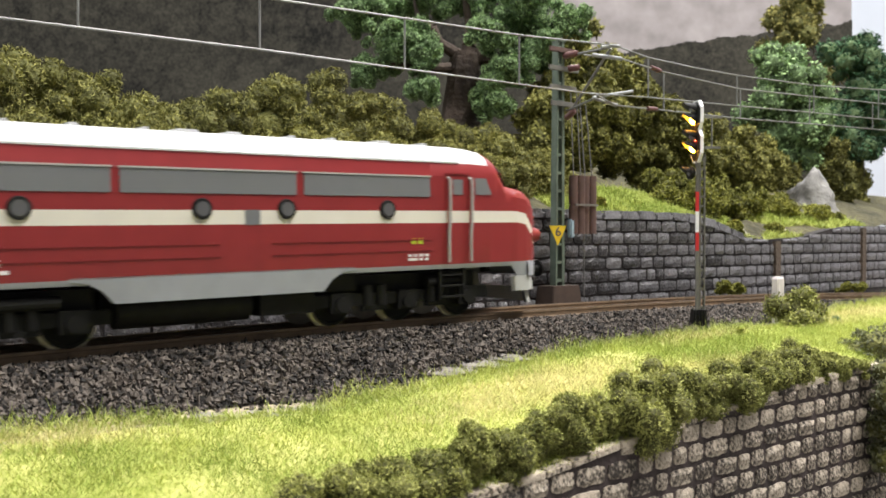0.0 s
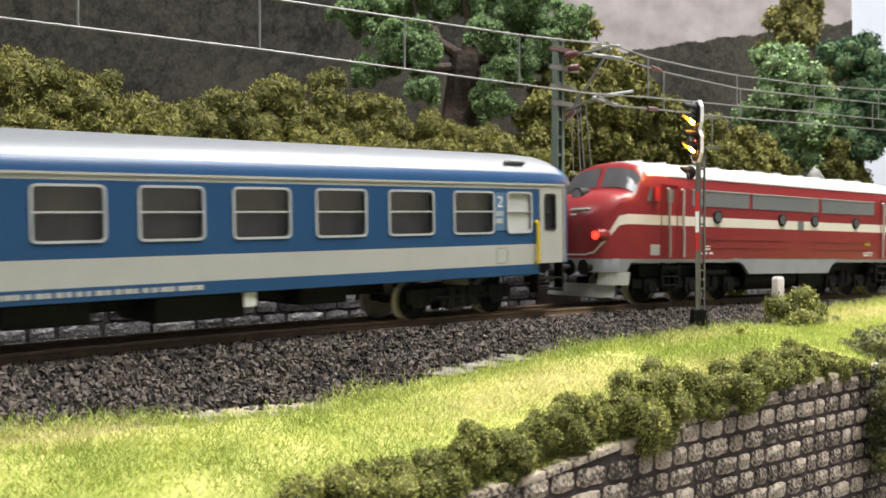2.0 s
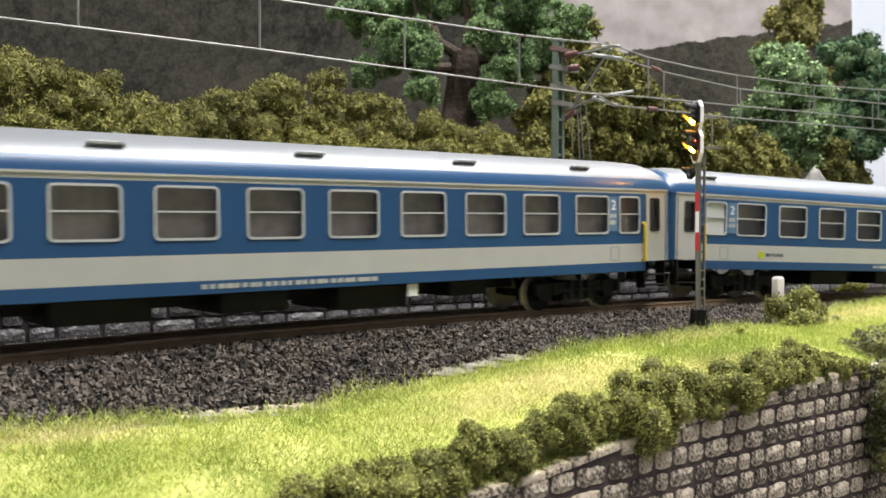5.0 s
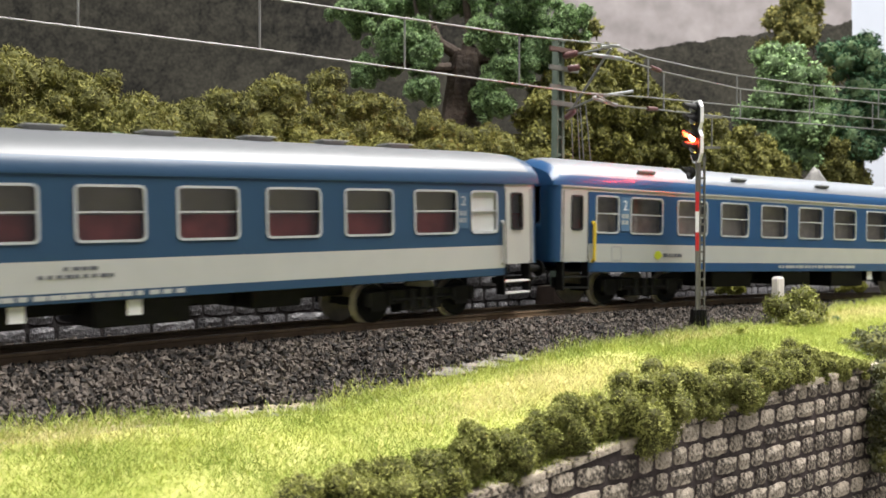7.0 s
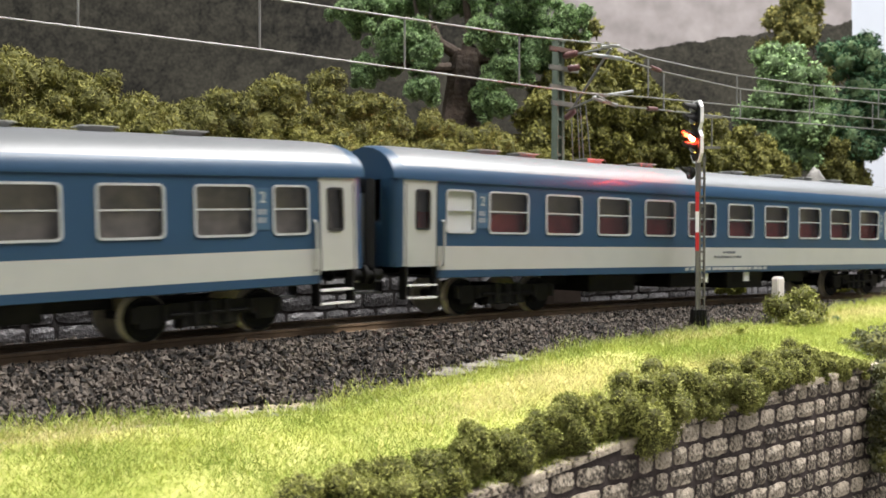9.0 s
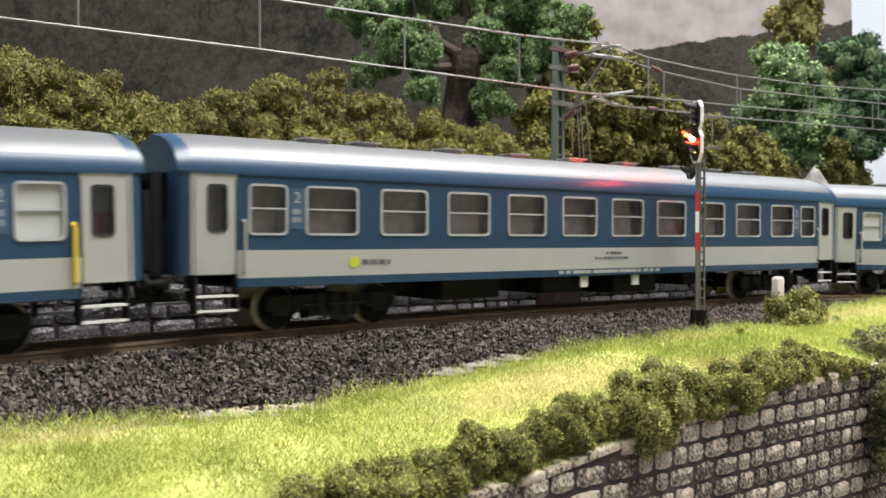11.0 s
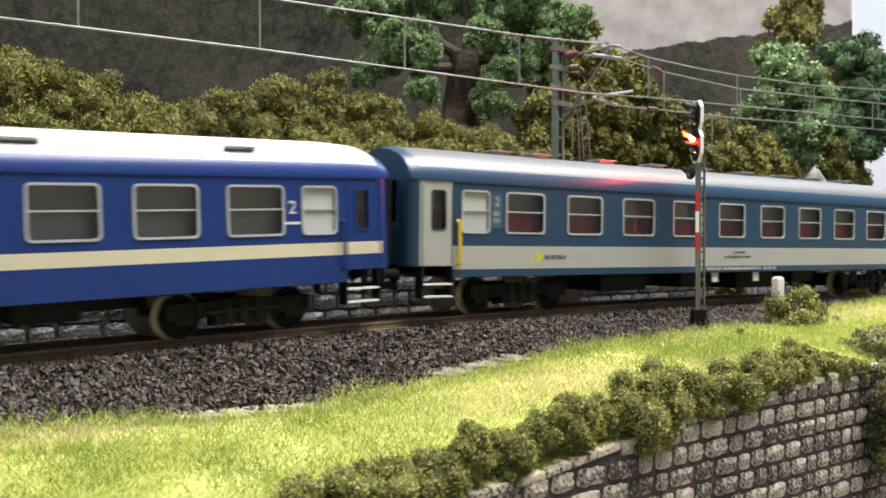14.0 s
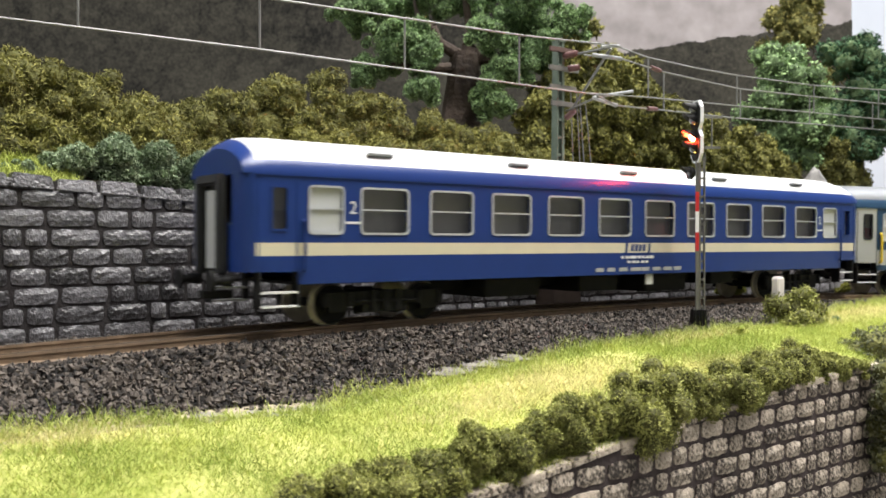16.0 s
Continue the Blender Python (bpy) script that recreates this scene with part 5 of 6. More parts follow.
# ---- loose stones, grass and plants
def shards(rng, pts, length, width, flat=0.5, up=0.0):
    """Small bent slivers at pts (N,3): two triangles each, turned every way."""
    n = len(pts)
    d = rng.normal(size=(n, 3))
    d[:, 2] += up
    d /= np.linalg.norm(d, axis=1)[:, None]
    e = np.cross(d, rng.normal(size=(n, 3)))
    e /= np.linalg.norm(e, axis=1)[:, None] + 1e-9
    g = np.cross(d, e)
    L = (length * rng.uniform(0.5, 1.4, n))[:, None]
    B = (width * rng.uniform(0.5, 1.4, n))[:, None]
    v = np.stack([pts - d * L / 2, pts + e * B + g * B * flat, pts - e * B + g * B * flat, pts + d * L / 2], 1).reshape(-1, 3)
    i = np.arange(n)[:, None] * 4
    f = np.concatenate([i + np.array([[0, 1, 2]]), i + np.array([[1, 3, 2]])])
    return v, f


def blob_points(rng, blobs, n):
    """Points on the outer skins of overlapping uneven balls (x, y, z, radius)."""
    blobs = np.array(blobs, float)
    area = blobs[:, 3] ** 2
    pick = rng.choice(len(blobs), n, p=area / area.sum())
    d = rng.normal(size=(n, 3))
    d /= np.linalg.norm(d, axis=1)[:, None]
    b = blobs[pick]
    r = b[:, 3] * rng.uniform(0.70, 1.16, n)
    p = b[:, :3] + d * r[:, None]
    keep = np.ones(n, bool)
    for q in blobs:
        keep &= np.linalg.norm(p - q[:3], axis=1) > q[3] * 0.66
    return p[keep]


def core(blobs, scale=0.78):
    v, f = [], []
    for k, (x, y, z, r) in enumerate(blobs):
        m = bmesh.new()
        bmesh.ops.create_icosphere(m, subdivisions=2, radius=r * scale)
        o = len(v)
        for p in m.verts:
            w = 1 + 0.30 * noise.noise(p.co * (2.2 / max(r, 1)) + Vector((k * 3.1, 0, 0)))
            v.append((x + p.co.x * w, y + p.co.y * w, z + p.co.z * w))
        f += [tuple(q.index + o for q in t.verts) for t in m.faces]
        m.free()
    return v, f


def foliage(name, blobs, n, length, width, mat, seed, parent=None, up=0.0):
    rng = np.random.default_rng(seed)
    # solid core blocks the view through; its colour stands in for shaded gaps
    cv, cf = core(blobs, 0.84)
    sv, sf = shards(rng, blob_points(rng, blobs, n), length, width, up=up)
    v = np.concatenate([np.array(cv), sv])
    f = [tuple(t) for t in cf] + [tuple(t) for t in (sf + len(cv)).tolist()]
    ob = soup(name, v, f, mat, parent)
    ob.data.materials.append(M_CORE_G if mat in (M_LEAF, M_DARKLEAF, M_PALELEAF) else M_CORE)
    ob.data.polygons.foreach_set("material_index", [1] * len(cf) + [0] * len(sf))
    return ob


def cluster(rng, x, y, z, rx, ry, rz, k, r):
    """k balls of about radius r spread over an ellipsoid."""
    out = []
    for _ in range(k):
        d = Vector((rng.gauss(0, 1), rng.gauss(0, 1), rng.gauss(0, 1))).normalized()
        q = rng.uniform(0.55, 1.0)
        out.append((x + d.x * rx * q, y + d.y * ry * q, z + d.z * rz * q, r * rng.uniform(0.65, 1.3)))
    out.append((x, y, z, min(rx, ry, rz) * 0.8))
    return out


def bush(s, w, z0, z1, width, mat, label, n, length, wid, seed, group, depth=None, k=14, name="bush", fine=0.34):
    rng = random.Random(seed)
    p = tp(s, w, (z0 + z1) / 2)
    h = (z1 - z0) / 2
    r = min(h, width / 2) * fine
    blobs = cluster(rng, p.x, p.y, p.z, max(1, width / 2 - r), max(1, (depth or width) / 2 - r), max(1, h - r), k, r)
    ob = foliage(name, blobs, n, length, wid, mat, seed)
    return tagged(ob, label, "bush", group)


# bushes along the top of the front wall
FB = [(-106, 83, -30, -17, 12), (-97, 84, -28, -13.8, 11), (-88, 85, -27, -11.8, 9), (-80, 86, -26, -14.0, 12), (-70, 86, -26, -12.6, 10), (-62, 86, -24, -9.0, 8), (-53, 86, -24, -10.0, 11), (-44, 85, -23, -8.2, 9), (-37, 86, -22, -5.6, 10), (-29, 84, -21, -7.0, 9), (-20, 88, -22.5, -3.0, 12), (-11, 88, -21.5, -1.6, 13), (-3, 88, -19, -3.6, 10), (5, 87, -18, -5.2, 11), (14, 88, -17.5, -5.6, 11), (22, 88, -16.5, -6.2, 10), (32, 86, -15.5, -4.6, 12), (42, 85, -14.5, -2.8, 13), (51, 86, -14, -5.8, 11), (59, 87, -13.5, -7.5, 10), (67, 88, -13.5, -9.5, 9)]
for i, (s, w, z0, z1, wd) in enumerate(FB):
    bush(s, w + 2, z0 - 2, z1 + (-0.8 if s < 10 else 0.8), wd * 1.4, M_BUSH, "low moss-green bush on top of the stone wall", 13000, 0.75, 0.17, 100 + i, "bushes on the low wall", k=30, fine=0.30)
    rng = random.Random(900 + i)
    bush(s + 5, w - 2.5, z0 + 0.5, z0 + (z1 - z0) * rng.uniform(0.55, 0.8), wd * 0.95, M_BUSH, "low moss-green bush on top of the stone wall", 6500, 0.75, 0.17, 160 + i, "bushes on the low wall", k=14, fine=0.36)
bush(117, 45, -13, 7.5, 25, M_BUSH, "round moss-green bush beside the marker post", 3600, 1.3, 0.34, 131, "", k=18)
bush(110, 49, -13, -1, 14, M_BUSH, "round moss-green bush beside the marker post", 2400, 1.3, 0.34, 132, "", k=12)
bush(80, 46, -12, -5.0, 9, M_LIMELEAF, "small yellow-green tuft in the grass", 1200, 1.6, 0.2, 133, "", k=8)
bush(74, 98, -48, -7, 22, M_GREYLEAF, "greyish green bush in front of the low wall", 3600, 1.4, 0.35, 134, "", k=20, fine=0.3)
bush(88, 88, -30, 0, 28, M_GREYLEAF, "greyish green bush at the end of the low wall", 4200, 1.4, 0.35, 135, "", k=20, fine=0.3)

for i, (s, w, z0, z1, wd) in enumerate([(84, 82, -24, -8.5, 15), (93, 76, -22, -6.5, 16), (103, 72, -20, -5.2, 17), (113, 78, -20, -4.8, 18), (124, 70, -18, -4.2, 18), (100, 84, -22, -7.0, 16)]):
    bush(s, w, z0, z1, wd, M_GREYLEAF, "low greyish green bush on the grassy bank", 5000, 1.1, 0.24, 140 + i, "greyish bushes on the bank", k=18, fine=0.3)
bush(129, 51, -14, -2.6, 13, M_PALELEAF, "low blue-green tuft in the grass", 3000, 1.3, 0.2, 148, "", k=12)

# the hedge of olive foliage above the rear wall
HT = [(-150, 80), (-128, 82), (-112, 82), (-100, 81), (-86, 79), (-74, 75), (-62, 69), (-50, 66), (-40, 69), (-28, 75), (-16, 80), (-2, 84), (12, 87), (24, 83), (37, 78), (50, 75), (64, 73), (80, 70), (96, 67), (110, 61)]
for i, (s, top) in enumerate(HT):
    rng = random.Random(i)
    bush(s, -84 + rng.uniform(-5, 5), 38, top + 3 + rng.uniform(-1, 2), 32, M_HEDGE, "olive-brown mossy bush above the stone wall", 15000, 2.0, 0.24, 200 + i, "bushes on the hillside", depth=34, k=26, fine=0.30)
    if -125 < s < 116:
        bush(s + 7, -64, 32, min(top - 12, 62) + rng.uniform(-2, 2), 24, M_HEDGE, "olive-brown mossy bush above the stone wall", 11000, 1.9, 0.24, 240 + i, "bushes on the hillside", depth=22, k=20, fine=0.30)
for i, (s, w, z0, z1, wd) in enumerate([(-92, -50, 36, 51, 18), (-80, -50, 35, 53, 20), (-68, -50, 34, 53, 20), (-57, -48, 33, 50, 17), (-44, -50, 32, 45, 15), (-104, -50, 36, 44, 14), (-30, -48, 31, 42, 16)]):
    bush(s, w, z0, z1, wd, M_PALELEAF, "blue-green bush on top of the stone wall", 8000, 1.1, 0.32, 280 + i, "blue-green bushes", k=20, fine=0.3)
bush(-116, -58, 38, 60, 20, M_LIMEDARK, "yellow-green bush on top of the stone wall", 4200, 1.7, 0.4, 290, "", k=20)

# tall olive bushes beyond the mast and the far slope
FAR = [(150, -112, 45, 100, 36), (168, -116, 50, 128, 40), (184, -114, 50, 139, 44), (203, -110, 45, 130, 42), (222, -106, 45, 115, 38), (244, -104, 42, 106, 36), (268, -104, 42, 102, 36), (295, -106, 42, 98, 36), (322, -108, 42, 98, 36), (350, -108, 40, 90, 34), (385, -112, 38, 86, 34), (430, -100, 30, 96, 40), (465, -105, 28, 84, 40), (130, -90, 40, 66, 24), (120, -76, 36, 54, 22)]
for i, (s, w, z0, z1, wd) in enumerate(FAR):
    bush(s, w, z0, z1, wd, M_HEDGE, "tall olive-green bush on the hillside", 8000, 3.2, 0.6, 300 + i, "tall bushes on the hillside", k=40, fine=0.26)
for i, (s, w, z0, z1, wd) in enumerate([(116, -50, 30, 42, 14), (192, -52, 29, 48, 22), (208, -64, 28, 52, 22), (228, -70, 28, 52, 24), (248, -72, 28, 50, 24), (268, -72, 28, 50, 22), (290, -64, 27, 45, 22), (308, -54, 28, 40, 18), (324, -54, 28, 38, 16), (180, -62, 30, 50, 20), (198, -80, 34, 58, 24), (218, -82, 34, 60, 24), (240, -86, 34, 58, 26), (262, -86, 34, 58, 26), (286, -80, 32, 54, 26), (310, -76, 30, 50, 24), (332, -66, 28, 44, 20), (256, -50, 20, 31, 12), (216, -49, 22, 33, 12), (340, -56, 27, 38, 14)]):
    bush(s, w, z0, z1, wd, M_LIMEDARK, "yellow-green bush above the stone wall", 4200, 2.2, 0.5, 330 + i, "yellow-green bushes", k=20, fine=0.3)
for i, (s, w, z0, z1, wd) in enumerate([(182, -31, -4, 4.5, 12), (192, -31, -4, 3, 10), (292, -30, -8, 0.5, 26)]):
    bush(s, w, z0, z1, wd, M_LIMEDARK, "low green tuft at the foot of the wall", 1800, 1.8, 0.3, 350 + i, "tufts at the wall", k=10)


# rock and sandy bank on the far slope
def rock(s, w, z0, z1, rx, seed, label, mat, name="rock", power=0.8):
    m = bmesh.new()
    bmesh.ops.create_icosphere(m, subdivisions=4, radius=1.0)
    p = tp(s, w, 0)
    v = []
    for q in m.verts:
        c = q.co.copy()
        k = 1 + 0.35 * noise.noise(c * 1.6 + Vector((seed, 0, 0))) + 0.12 * noise.noise(c * 5 + Vector((0, seed, 0)))
        taper = 1 - power * 0.5 * (c.z + 1) / 2 * 1.4
        v.append((p.x + c.x * rx * k * max(0.15, taper), p.y + c.y * rx * 0.8 * k * max(0.15, taper), z0 + (z1 - z0) * (c.z * k * 0.9 + 1) / 2))
    ob = soup(name, v, [tuple(x.index for x in t.verts) for t in m.faces], mat, smooth=True)
    m.free()
    return tagged(ob, label, "rock")


rock(350, -76, 20, 65, 21, 3, "pale grey pointed rock among bushes", M_ROCK)
rock(262, -62, 8, 31, 21, 9, "pale sandy rock on the bank", M_ROCKS, power=0.3)
rock(222, -58, 8, 30, 17, 12, "pale sandy rock on the bank", M_ROCKS, power=0.3)


# bare sand where the ballast meets the grass: s, w, half length, half width
BARE = [(-80, 35.5, 18, 3.6), (-12, 31.5, 16, 3.2), (107, 37, 8, 4.0)]


def bare(s, w):
    return any(((s - a) / c) ** 2 + ((w - b) / d) ** 2 + 0.5 * noise.noise(Vector((s * 0.25, w * 0.3, 1))) < 1 for a, b, c, d in BARE)


for i, (a, b, c, d) in enumerate(BARE):
    for k in (-0.66, 0, 0.66):
        q = a + k * c
        rock(q, b, ground_z(q, b) - 2.4, ground_z(q, b) + 0.35, c * 0.5, 40 + i * 3 + int(k * 2), "pale sandy patch at the edge of the ballast", M_SAND, "sand_patch", 0.2)


# ---- trees
def tree(base, trunk_r, fork, limbs, crown, n, length, wid, mat, seed, label, name="tree"):
    th = thing(name, label, "tree", at=None)
    rng = random.Random(seed)
    t = Mesh()
    b = Vector(base)
    k = 12
    rings = []
    for i in range(7):
        q = i / 6
        c = b.lerp(Vector(fork), q)
        r = trunk_r * (1.45 - 0.75 * q ** 0.5)
        rings.append([c + Vector((math.cos(2 * math.pi * a / k), math.sin(2 * math.pi * a / k), 0)) * r * (1 + 0.22 * noise.noise(Vector((a * 1.7, i * 0.6, seed)))) for a in range(k)])
    t.loft(rings)
    part("trunk", t, M_BARK, th, "thick brown trunk", smooth=True)
    for end, r in limbs:
        m = Mesh()
        a, e = Vector(fork) - (Vector(fork) - b) * rng.uniform(0.05, 0.35), Vector(end)
        pts = [a]
        for i in range(1, 6):
            q = a.lerp(e, i / 5) + Vector((rng.uniform(-1, 1), rng.uniform(-1, 1), rng.uniform(-0.5, 1))) * (e - a).length * 0.06
            pts.append(q)
        for i in range(5):
            m.tube(pts[i], pts[i + 1], r * (1 - i * 0.16), r * (1 - (i + 1) * 0.16), n=9)
        part("limb", m, M_BARK, th, smooth=True)
    foliage("crown", crown, n, length, wid, mat, seed, th)
    return th


def at_depth(px, py, depth):
    """A place at that depth, px and py across and up from the level line of sight, in units of the depth."""
    return Vector((px * depth, depth, EYE_Z + py * depth))


def crown_of(rng, parts, depth, r):
    out = []
    for x, y, rx, ry, k, dd in parts:
        c = at_depth(x, y, depth + dd)
        out += cluster(rng, c.x, c.y, c.z, rx * depth, rx * depth * 0.8, ry * depth, k, r)
    return out


rng = random.Random(77)
D = 470
oak = crown_of(rng, [(-0.09, 0.255, 0.045, 0.03, 24, 0), (-0.05, 0.215, 0.04, 0.03, 20, -10), (0.02, 0.272, 0.06, 0.025, 28, 10), (0.09, 0.25, 0.06, 0.035, 32, 0), (0.135, 0.235, 0.03, 0.025, 16, -10), (0.10, 0.205, 0.05, 0.02, 20, -14), (0.05, 0.225, 0.025, 0.022, 12, -22), (-0.02, 0.20, 0.02, 0.02, 10, -24), (-0.085, 0.185, 0.02, 0.018, 10, -10), (0.055, 0.155, 0.022, 0.022, 14, -20), (0.075, 0.185, 0.03, 0.012, 12, -22), (-0.03, 0.265, 0.05, 0.03, 20, 20), (-0.02, 0.165, 0.018, 0.012, 10, -26)], D, 3.7)
tree(at_depth(0.022, 0.115, D), 10.5, at_depth(0.024, 0.205, D), [(at_depth(-0.06, 0.19, D - 15), 3.2), (at_depth(-0.035, 0.26, D), 4.0), (at_depth(0.03, 0.28, D), 4.5), (at_depth(0.10, 0.17, D - 10), 3.0), (at_depth(0.13, 0.2, D), 3.0), (at_depth(0.08, 0.26, D), 4.0)], oak, 80000, 1.7, 0.42, M_LEAF, 501, "gnarled oak with fresh green leaves and thick trunk", "oak_tree")
D = 680
tree(at_depth(0.385, 0.06, D), 3.0, at_depth(0.388, 0.16, D), [(at_depth(0.37, 0.22, D), 1.4), (at_depth(0.41, 0.22, D), 1.4)], crown_of(rng, [(0.388, 0.245, 0.034, 0.03, 16, 0), (0.38, 0.205, 0.03, 0.03, 12, 0), (0.41, 0.16, 0.03, 0.03, 10, 10), (0.385, 0.28, 0.025, 0.02, 8, 0)], D, 8), 9000, 4.0, 0.8, M_OLIVETREE, 502, "olive-yellow tree behind the hillside")
D = 600
tree(at_depth(0.385, 0.05, D), 3.0, at_depth(0.382, 0.11, D), [(at_depth(0.36, 0.16, D), 1.4), (at_depth(0.41, 0.16, D), 1.4)], crown_of(rng, [(0.37, 0.19, 0.028, 0.02, 10, 0), (0.385, 0.165, 0.038, 0.03, 14, 0), (0.36, 0.14, 0.03, 0.02, 10, 0), (0.395, 0.125, 0.035, 0.03, 12, 0), (0.38, 0.1, 0.03, 0.02, 8, 0)], D, 8), 10000, 3.2, 0.9, M_LEAF, 503, "fresh green round tree on the far slope")
D = 640
tree(at_depth(0.46, 0.06, D), 3.0, at_depth(0.46, 0.13, D), [(at_depth(0.44, 0.2, D), 1.4), (at_depth(0.48, 0.18, D), 1.4)], crown_of(rng, [(0.45, 0.205, 0.026, 0.022, 10, 0), (0.462, 0.165, 0.032, 0.03, 12, 0), (0.486, 0.19, 0.015, 0.012, 5, 0), (0.45, 0.13, 0.03, 0.03, 12, 0), (0.48, 0.125, 0.028, 0.025, 10, 0), (0.46, 0.1, 0.03, 0.02, 8, 0)], D, 8), 10000, 3.4, 0.9, M_DARKLEAF, 504, "dark green tree at the edge of the layout")

# ---- ballast stones and grass, uncountable
def ballast(seed, n, s0, s1, w0, w1, size):
    rng = np.random.default_rng(seed)
    s, w = rng.uniform(s0, s1, n), rng.uniform(w0, w1, n)
    keep = ~((np.abs(np.abs(w) - 8.25) < 1.5)) & ~np.array([bare(a, b) and h > 0.3 for a, b, h in zip(s, w, rng.uniform(0, 1, n))])
    s, w = s[keep], w[keep]
    n = len(s)
    th, x, y = (np.where(w > -20, np.interp(s, _S, a), np.interp(s, _S, b)) for a, b in zip(RAIL, HILL))
    x, y = x + w * np.sin(th), y - w * np.cos(th)
    z = np.array([ground_z(a, b) for a, b in zip(s, w)]) + rng.uniform(-0.55, 0.35, n)
    z = np.where(np.abs(w) < 8, z - 0.5, z)
    base = np.array([(1, 0, 0), (0, 1, 0), (-1, 0, 0), (0, -1, 0), (0, 0, 1), (0, 0, -1)], float)
    v = base[None] * rng.uniform(0.5, 1.25, (n, 6, 1)) + rng.normal(0, 0.22, (n, 6, 3))
    v *= (size * rng.uniform(0.55, 1.3, n))[:, None, None]
    a, b = rng.uniform(0, 6.28, n), rng.uniform(0, 6.28, n)
    ca, sa, cb, sb = np.cos(a), np.sin(a), np.cos(b), np.sin(b)
    v = np.stack([v[..., 0] * ca[:, None] - v[..., 1] * sa[:, None], v[..., 0] * sa[:, None] + v[..., 1] * ca[:, None], v[..., 2]], -1)
    v = np.stack([v[..., 0], v[..., 1] * cb[:, None] - v[..., 2] * sb[:, None], v[..., 1] * sb[:, None] + v[..., 2] * cb[:, None]], -1)
    v += np.stack([x, y, z], -1)[:, None, :]
    f = np.array([(0, 1, 4), (1, 2, 4), (2, 3, 4), (3, 0, 4), (1, 0, 5), (2, 1, 5), (3, 2, 5), (0, 3, 5)])
    return v.reshape(-1, 3), (f[None] + (np.arange(n) * 6)[:, None, None]).reshape(-1, 3)


bv, bf = ballast(11, 34000, -150, 230, 9, 35.5, 0.76)
tagged(soup("ballast_stones", bv, bf, M_BALLAST), "dark grey crushed track ballast", "ballast", kind="stuff")
bv, bf = ballast(12, 16000, -170, 330, -36, 9, 0.8)
tagged(soup("inner_ballast_stones", bv, bf, M_BALLAST), "dark ballast between and behind the rails", "ballast", kind="stuff")


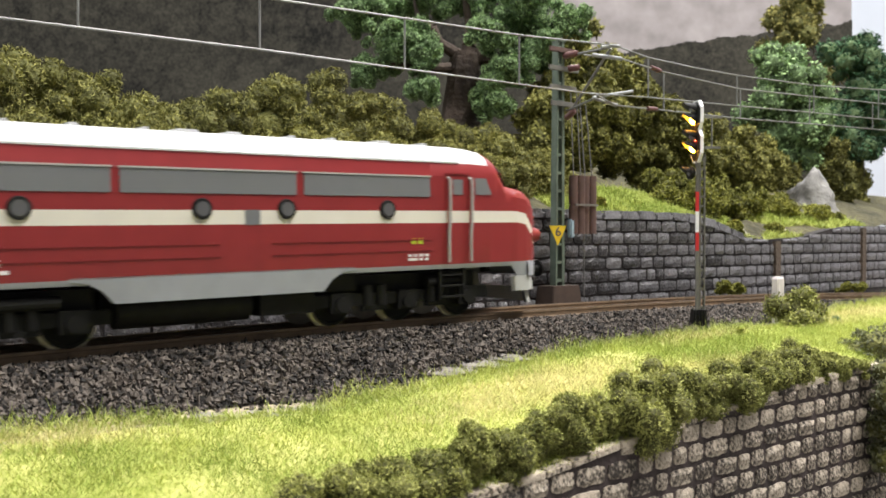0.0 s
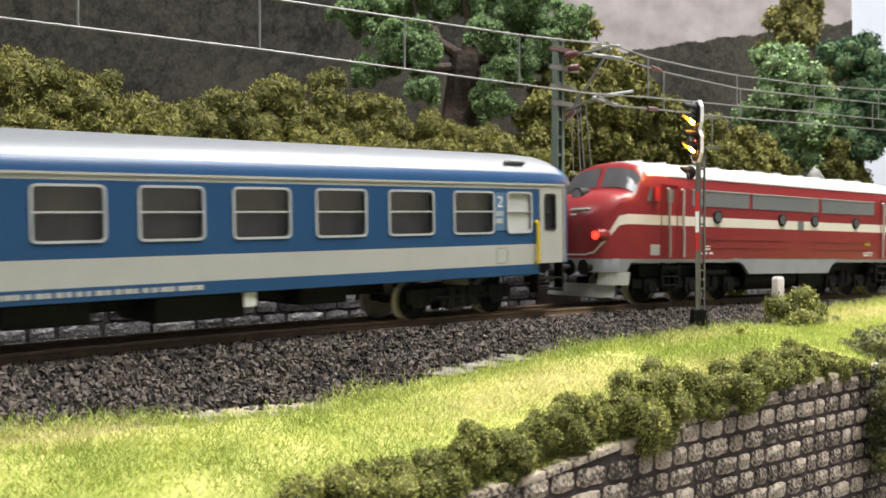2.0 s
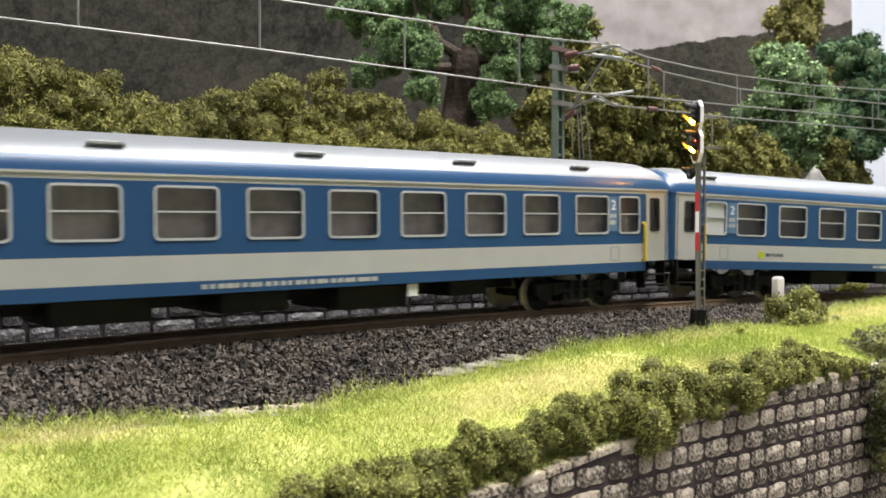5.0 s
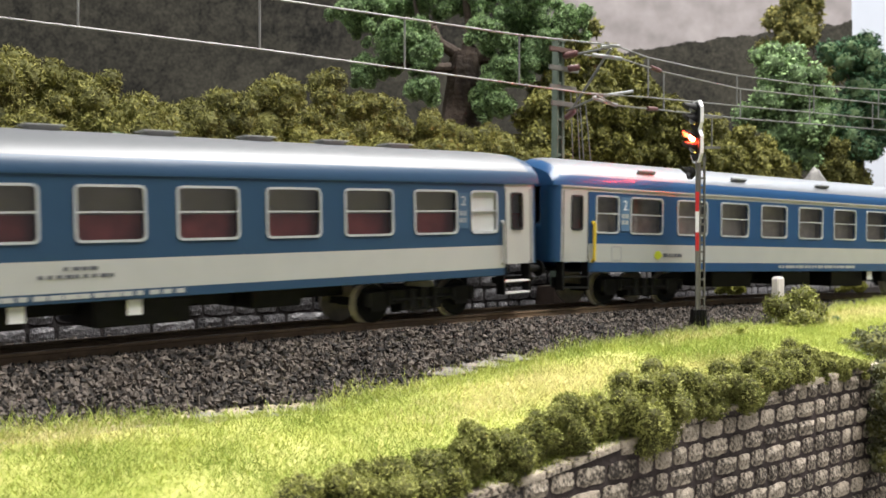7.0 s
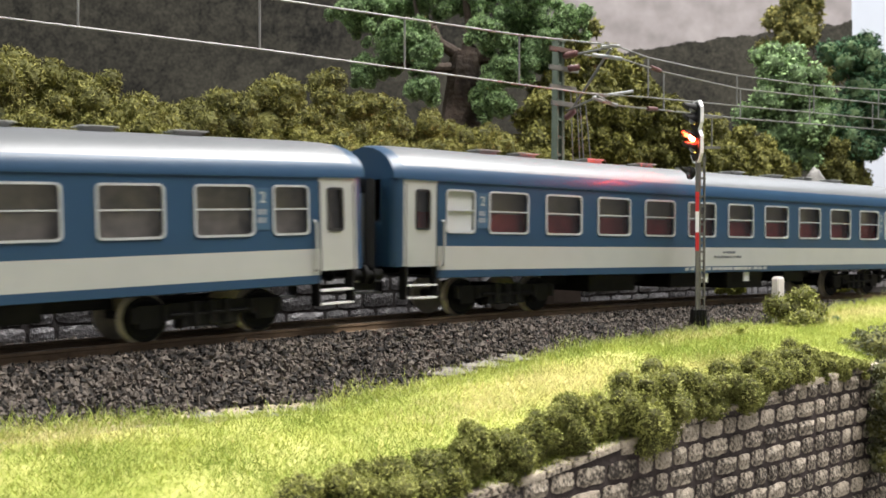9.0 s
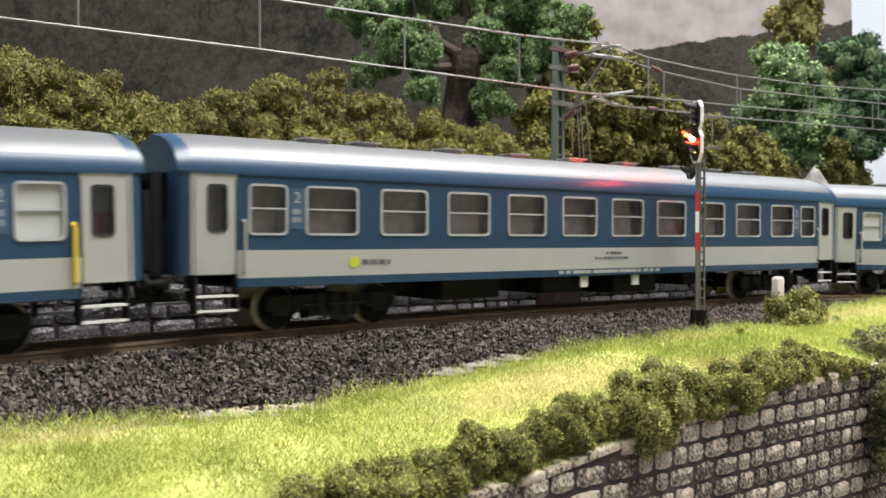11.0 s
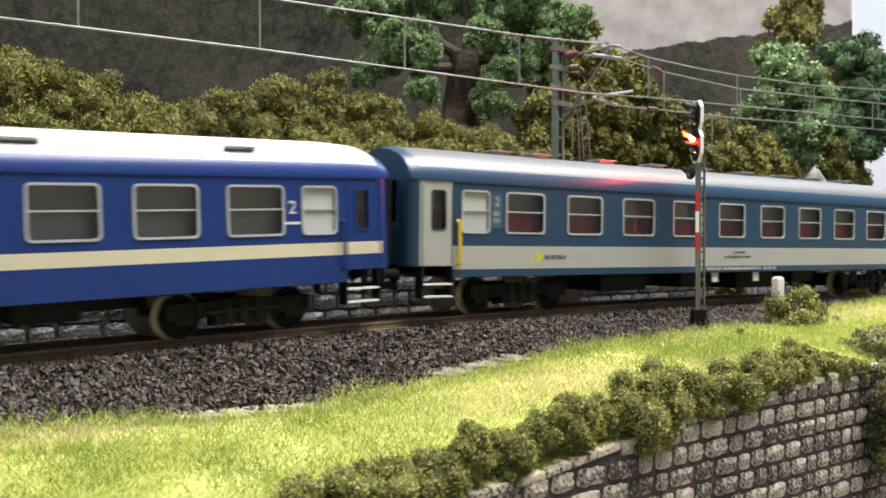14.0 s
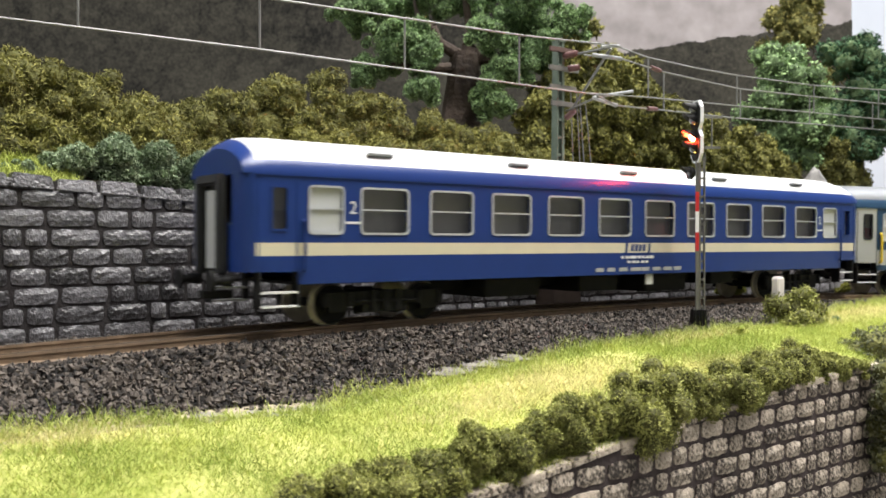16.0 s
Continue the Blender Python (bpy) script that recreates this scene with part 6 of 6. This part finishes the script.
def grass(name, seed, n, s0, s1, w0, w1, h, wid, mat, label, lean=0.5, patch=None, spots=()):
    rng = np.random.default_rng(seed)
    s, w = rng.uniform(s0, s1, n), rng.uniform(w0, w1, n)
    edge = np.array([noise.noise(Vector((a * 0.07, seed, 0))) for a in s]) * 4.5
    keep = w > w0 + 2.0 + edge if w0 > 0 else np.ones(n, bool)
    if patch is not None:
        keep &= np.array([noise.noise(Vector((a * 0.03, b * 0.05, seed))) for a, b in zip(s, w)]) > patch
    if spots:
        lush = np.array([sum(math.exp(-((a - u) / ru) ** 2 - ((b - v) / rv) ** 2) for u, v, ru, rv in spots) + 0.35 * noise.noise(Vector((a * 0.12, b * 0.15, seed))) for a, b in zip(s, w)])
        keep &= lush > rng.uniform(0.2, 0.6, n) if "straw" in name else lush < rng.uniform(0.35, 0.95, n)
    if w0 > 20:
        keep &= ~np.array([bare(a, b) for a, b in zip(s, w)])
    s, w = s[keep], w[keep]
    n = len(s)
    line = RAIL if w0 > -20 else HILL
    th, x, y = (np.interp(s, _S, c) for c in line)
    p = np.stack([x + w * np.sin(th), y - w * np.cos(th), np.array([ground_z(a, b) for a, b in zip(s, w)]) - 0.3], -1)
    tip = rng.normal(0, lean, (n, 3))
    tip[:, 2] = 1
    tip /= np.linalg.norm(tip, axis=1)[:, None]
    H = (h * rng.uniform(0.45, 1.25, n))[:, None]
    side = np.cross(tip, rng.normal(size=(n, 3)))
    side /= np.linalg.norm(side, axis=1)[:, None]
    side *= wid
    bend = rng.normal(0, 0.22, (n, 3)) * H
    mid = p + tip * H * 0.55
    end = p + tip * H + bend
    v = np.stack([p - side, p + side, mid + side * 0.8, mid - side * 0.8, end], 1).reshape(-1, 3)
    i = (np.arange(n) * 5)[:, None]
    f = [tuple(q) for q in (i + np.array([[0, 1, 2, 3]])).tolist()] + [tuple(q) for q in (i + np.array([[3, 2, 4]])).tolist()]
    return tagged(soup(name, v, f, mat), label, "grass", kind="stuff")


STRAW = [(-118, 40, 22, 9), (-26, 62, 28, 11), (-4, 56, 22, 9), (64, 40, 26, 8), (30, 74, 28, 9), (150, 48, 40, 12)]
grass("grass", 21, 150000, -150, 230, 34.5, 92, 2.3, 0.065, M_GRASS, "bright yellow-green static grass", lean=0.9, spots=STRAW)
grass("straw_grass", 22, 130000, -150, 230, 33, 90, 2.3, 0.065, M_STRAW, "pale straw-coloured grass patches", lean=0.9, spots=STRAW)
grass("edge_grass", 25, 9000, -150, 230, 31, 42, 3.6, 0.09, M_GRASS, "long grass fibres along the ballast edge", lean=0.7)
grass("bank_grass", 23, 14000, 90, 190, -76, -40, 3.2, 0.2, M_GRASS, "bright grass on the bank above the wall")
grass("slope_grass", 26, 14000, 175, 340, -72, -40, 3.0, 0.25, M_GRASS, "bright grass on the far bank", patch=-0.1)
grass("bank_grass_far", 24, 6000, -135, -92, -60, -40, 3.0, 0.2, M_GRASS, "bright grass on top of the wall")


# ---- movement
def motions():
    steps = [i * 0.5 for i in range(33)]
    walk(LOCO, [(t, on_track(run(t), 54)) for t in steps])
    for car, off in COACHES:
        walk(car, [(t, on_track(run(t) + off, 97)) for t in steps])
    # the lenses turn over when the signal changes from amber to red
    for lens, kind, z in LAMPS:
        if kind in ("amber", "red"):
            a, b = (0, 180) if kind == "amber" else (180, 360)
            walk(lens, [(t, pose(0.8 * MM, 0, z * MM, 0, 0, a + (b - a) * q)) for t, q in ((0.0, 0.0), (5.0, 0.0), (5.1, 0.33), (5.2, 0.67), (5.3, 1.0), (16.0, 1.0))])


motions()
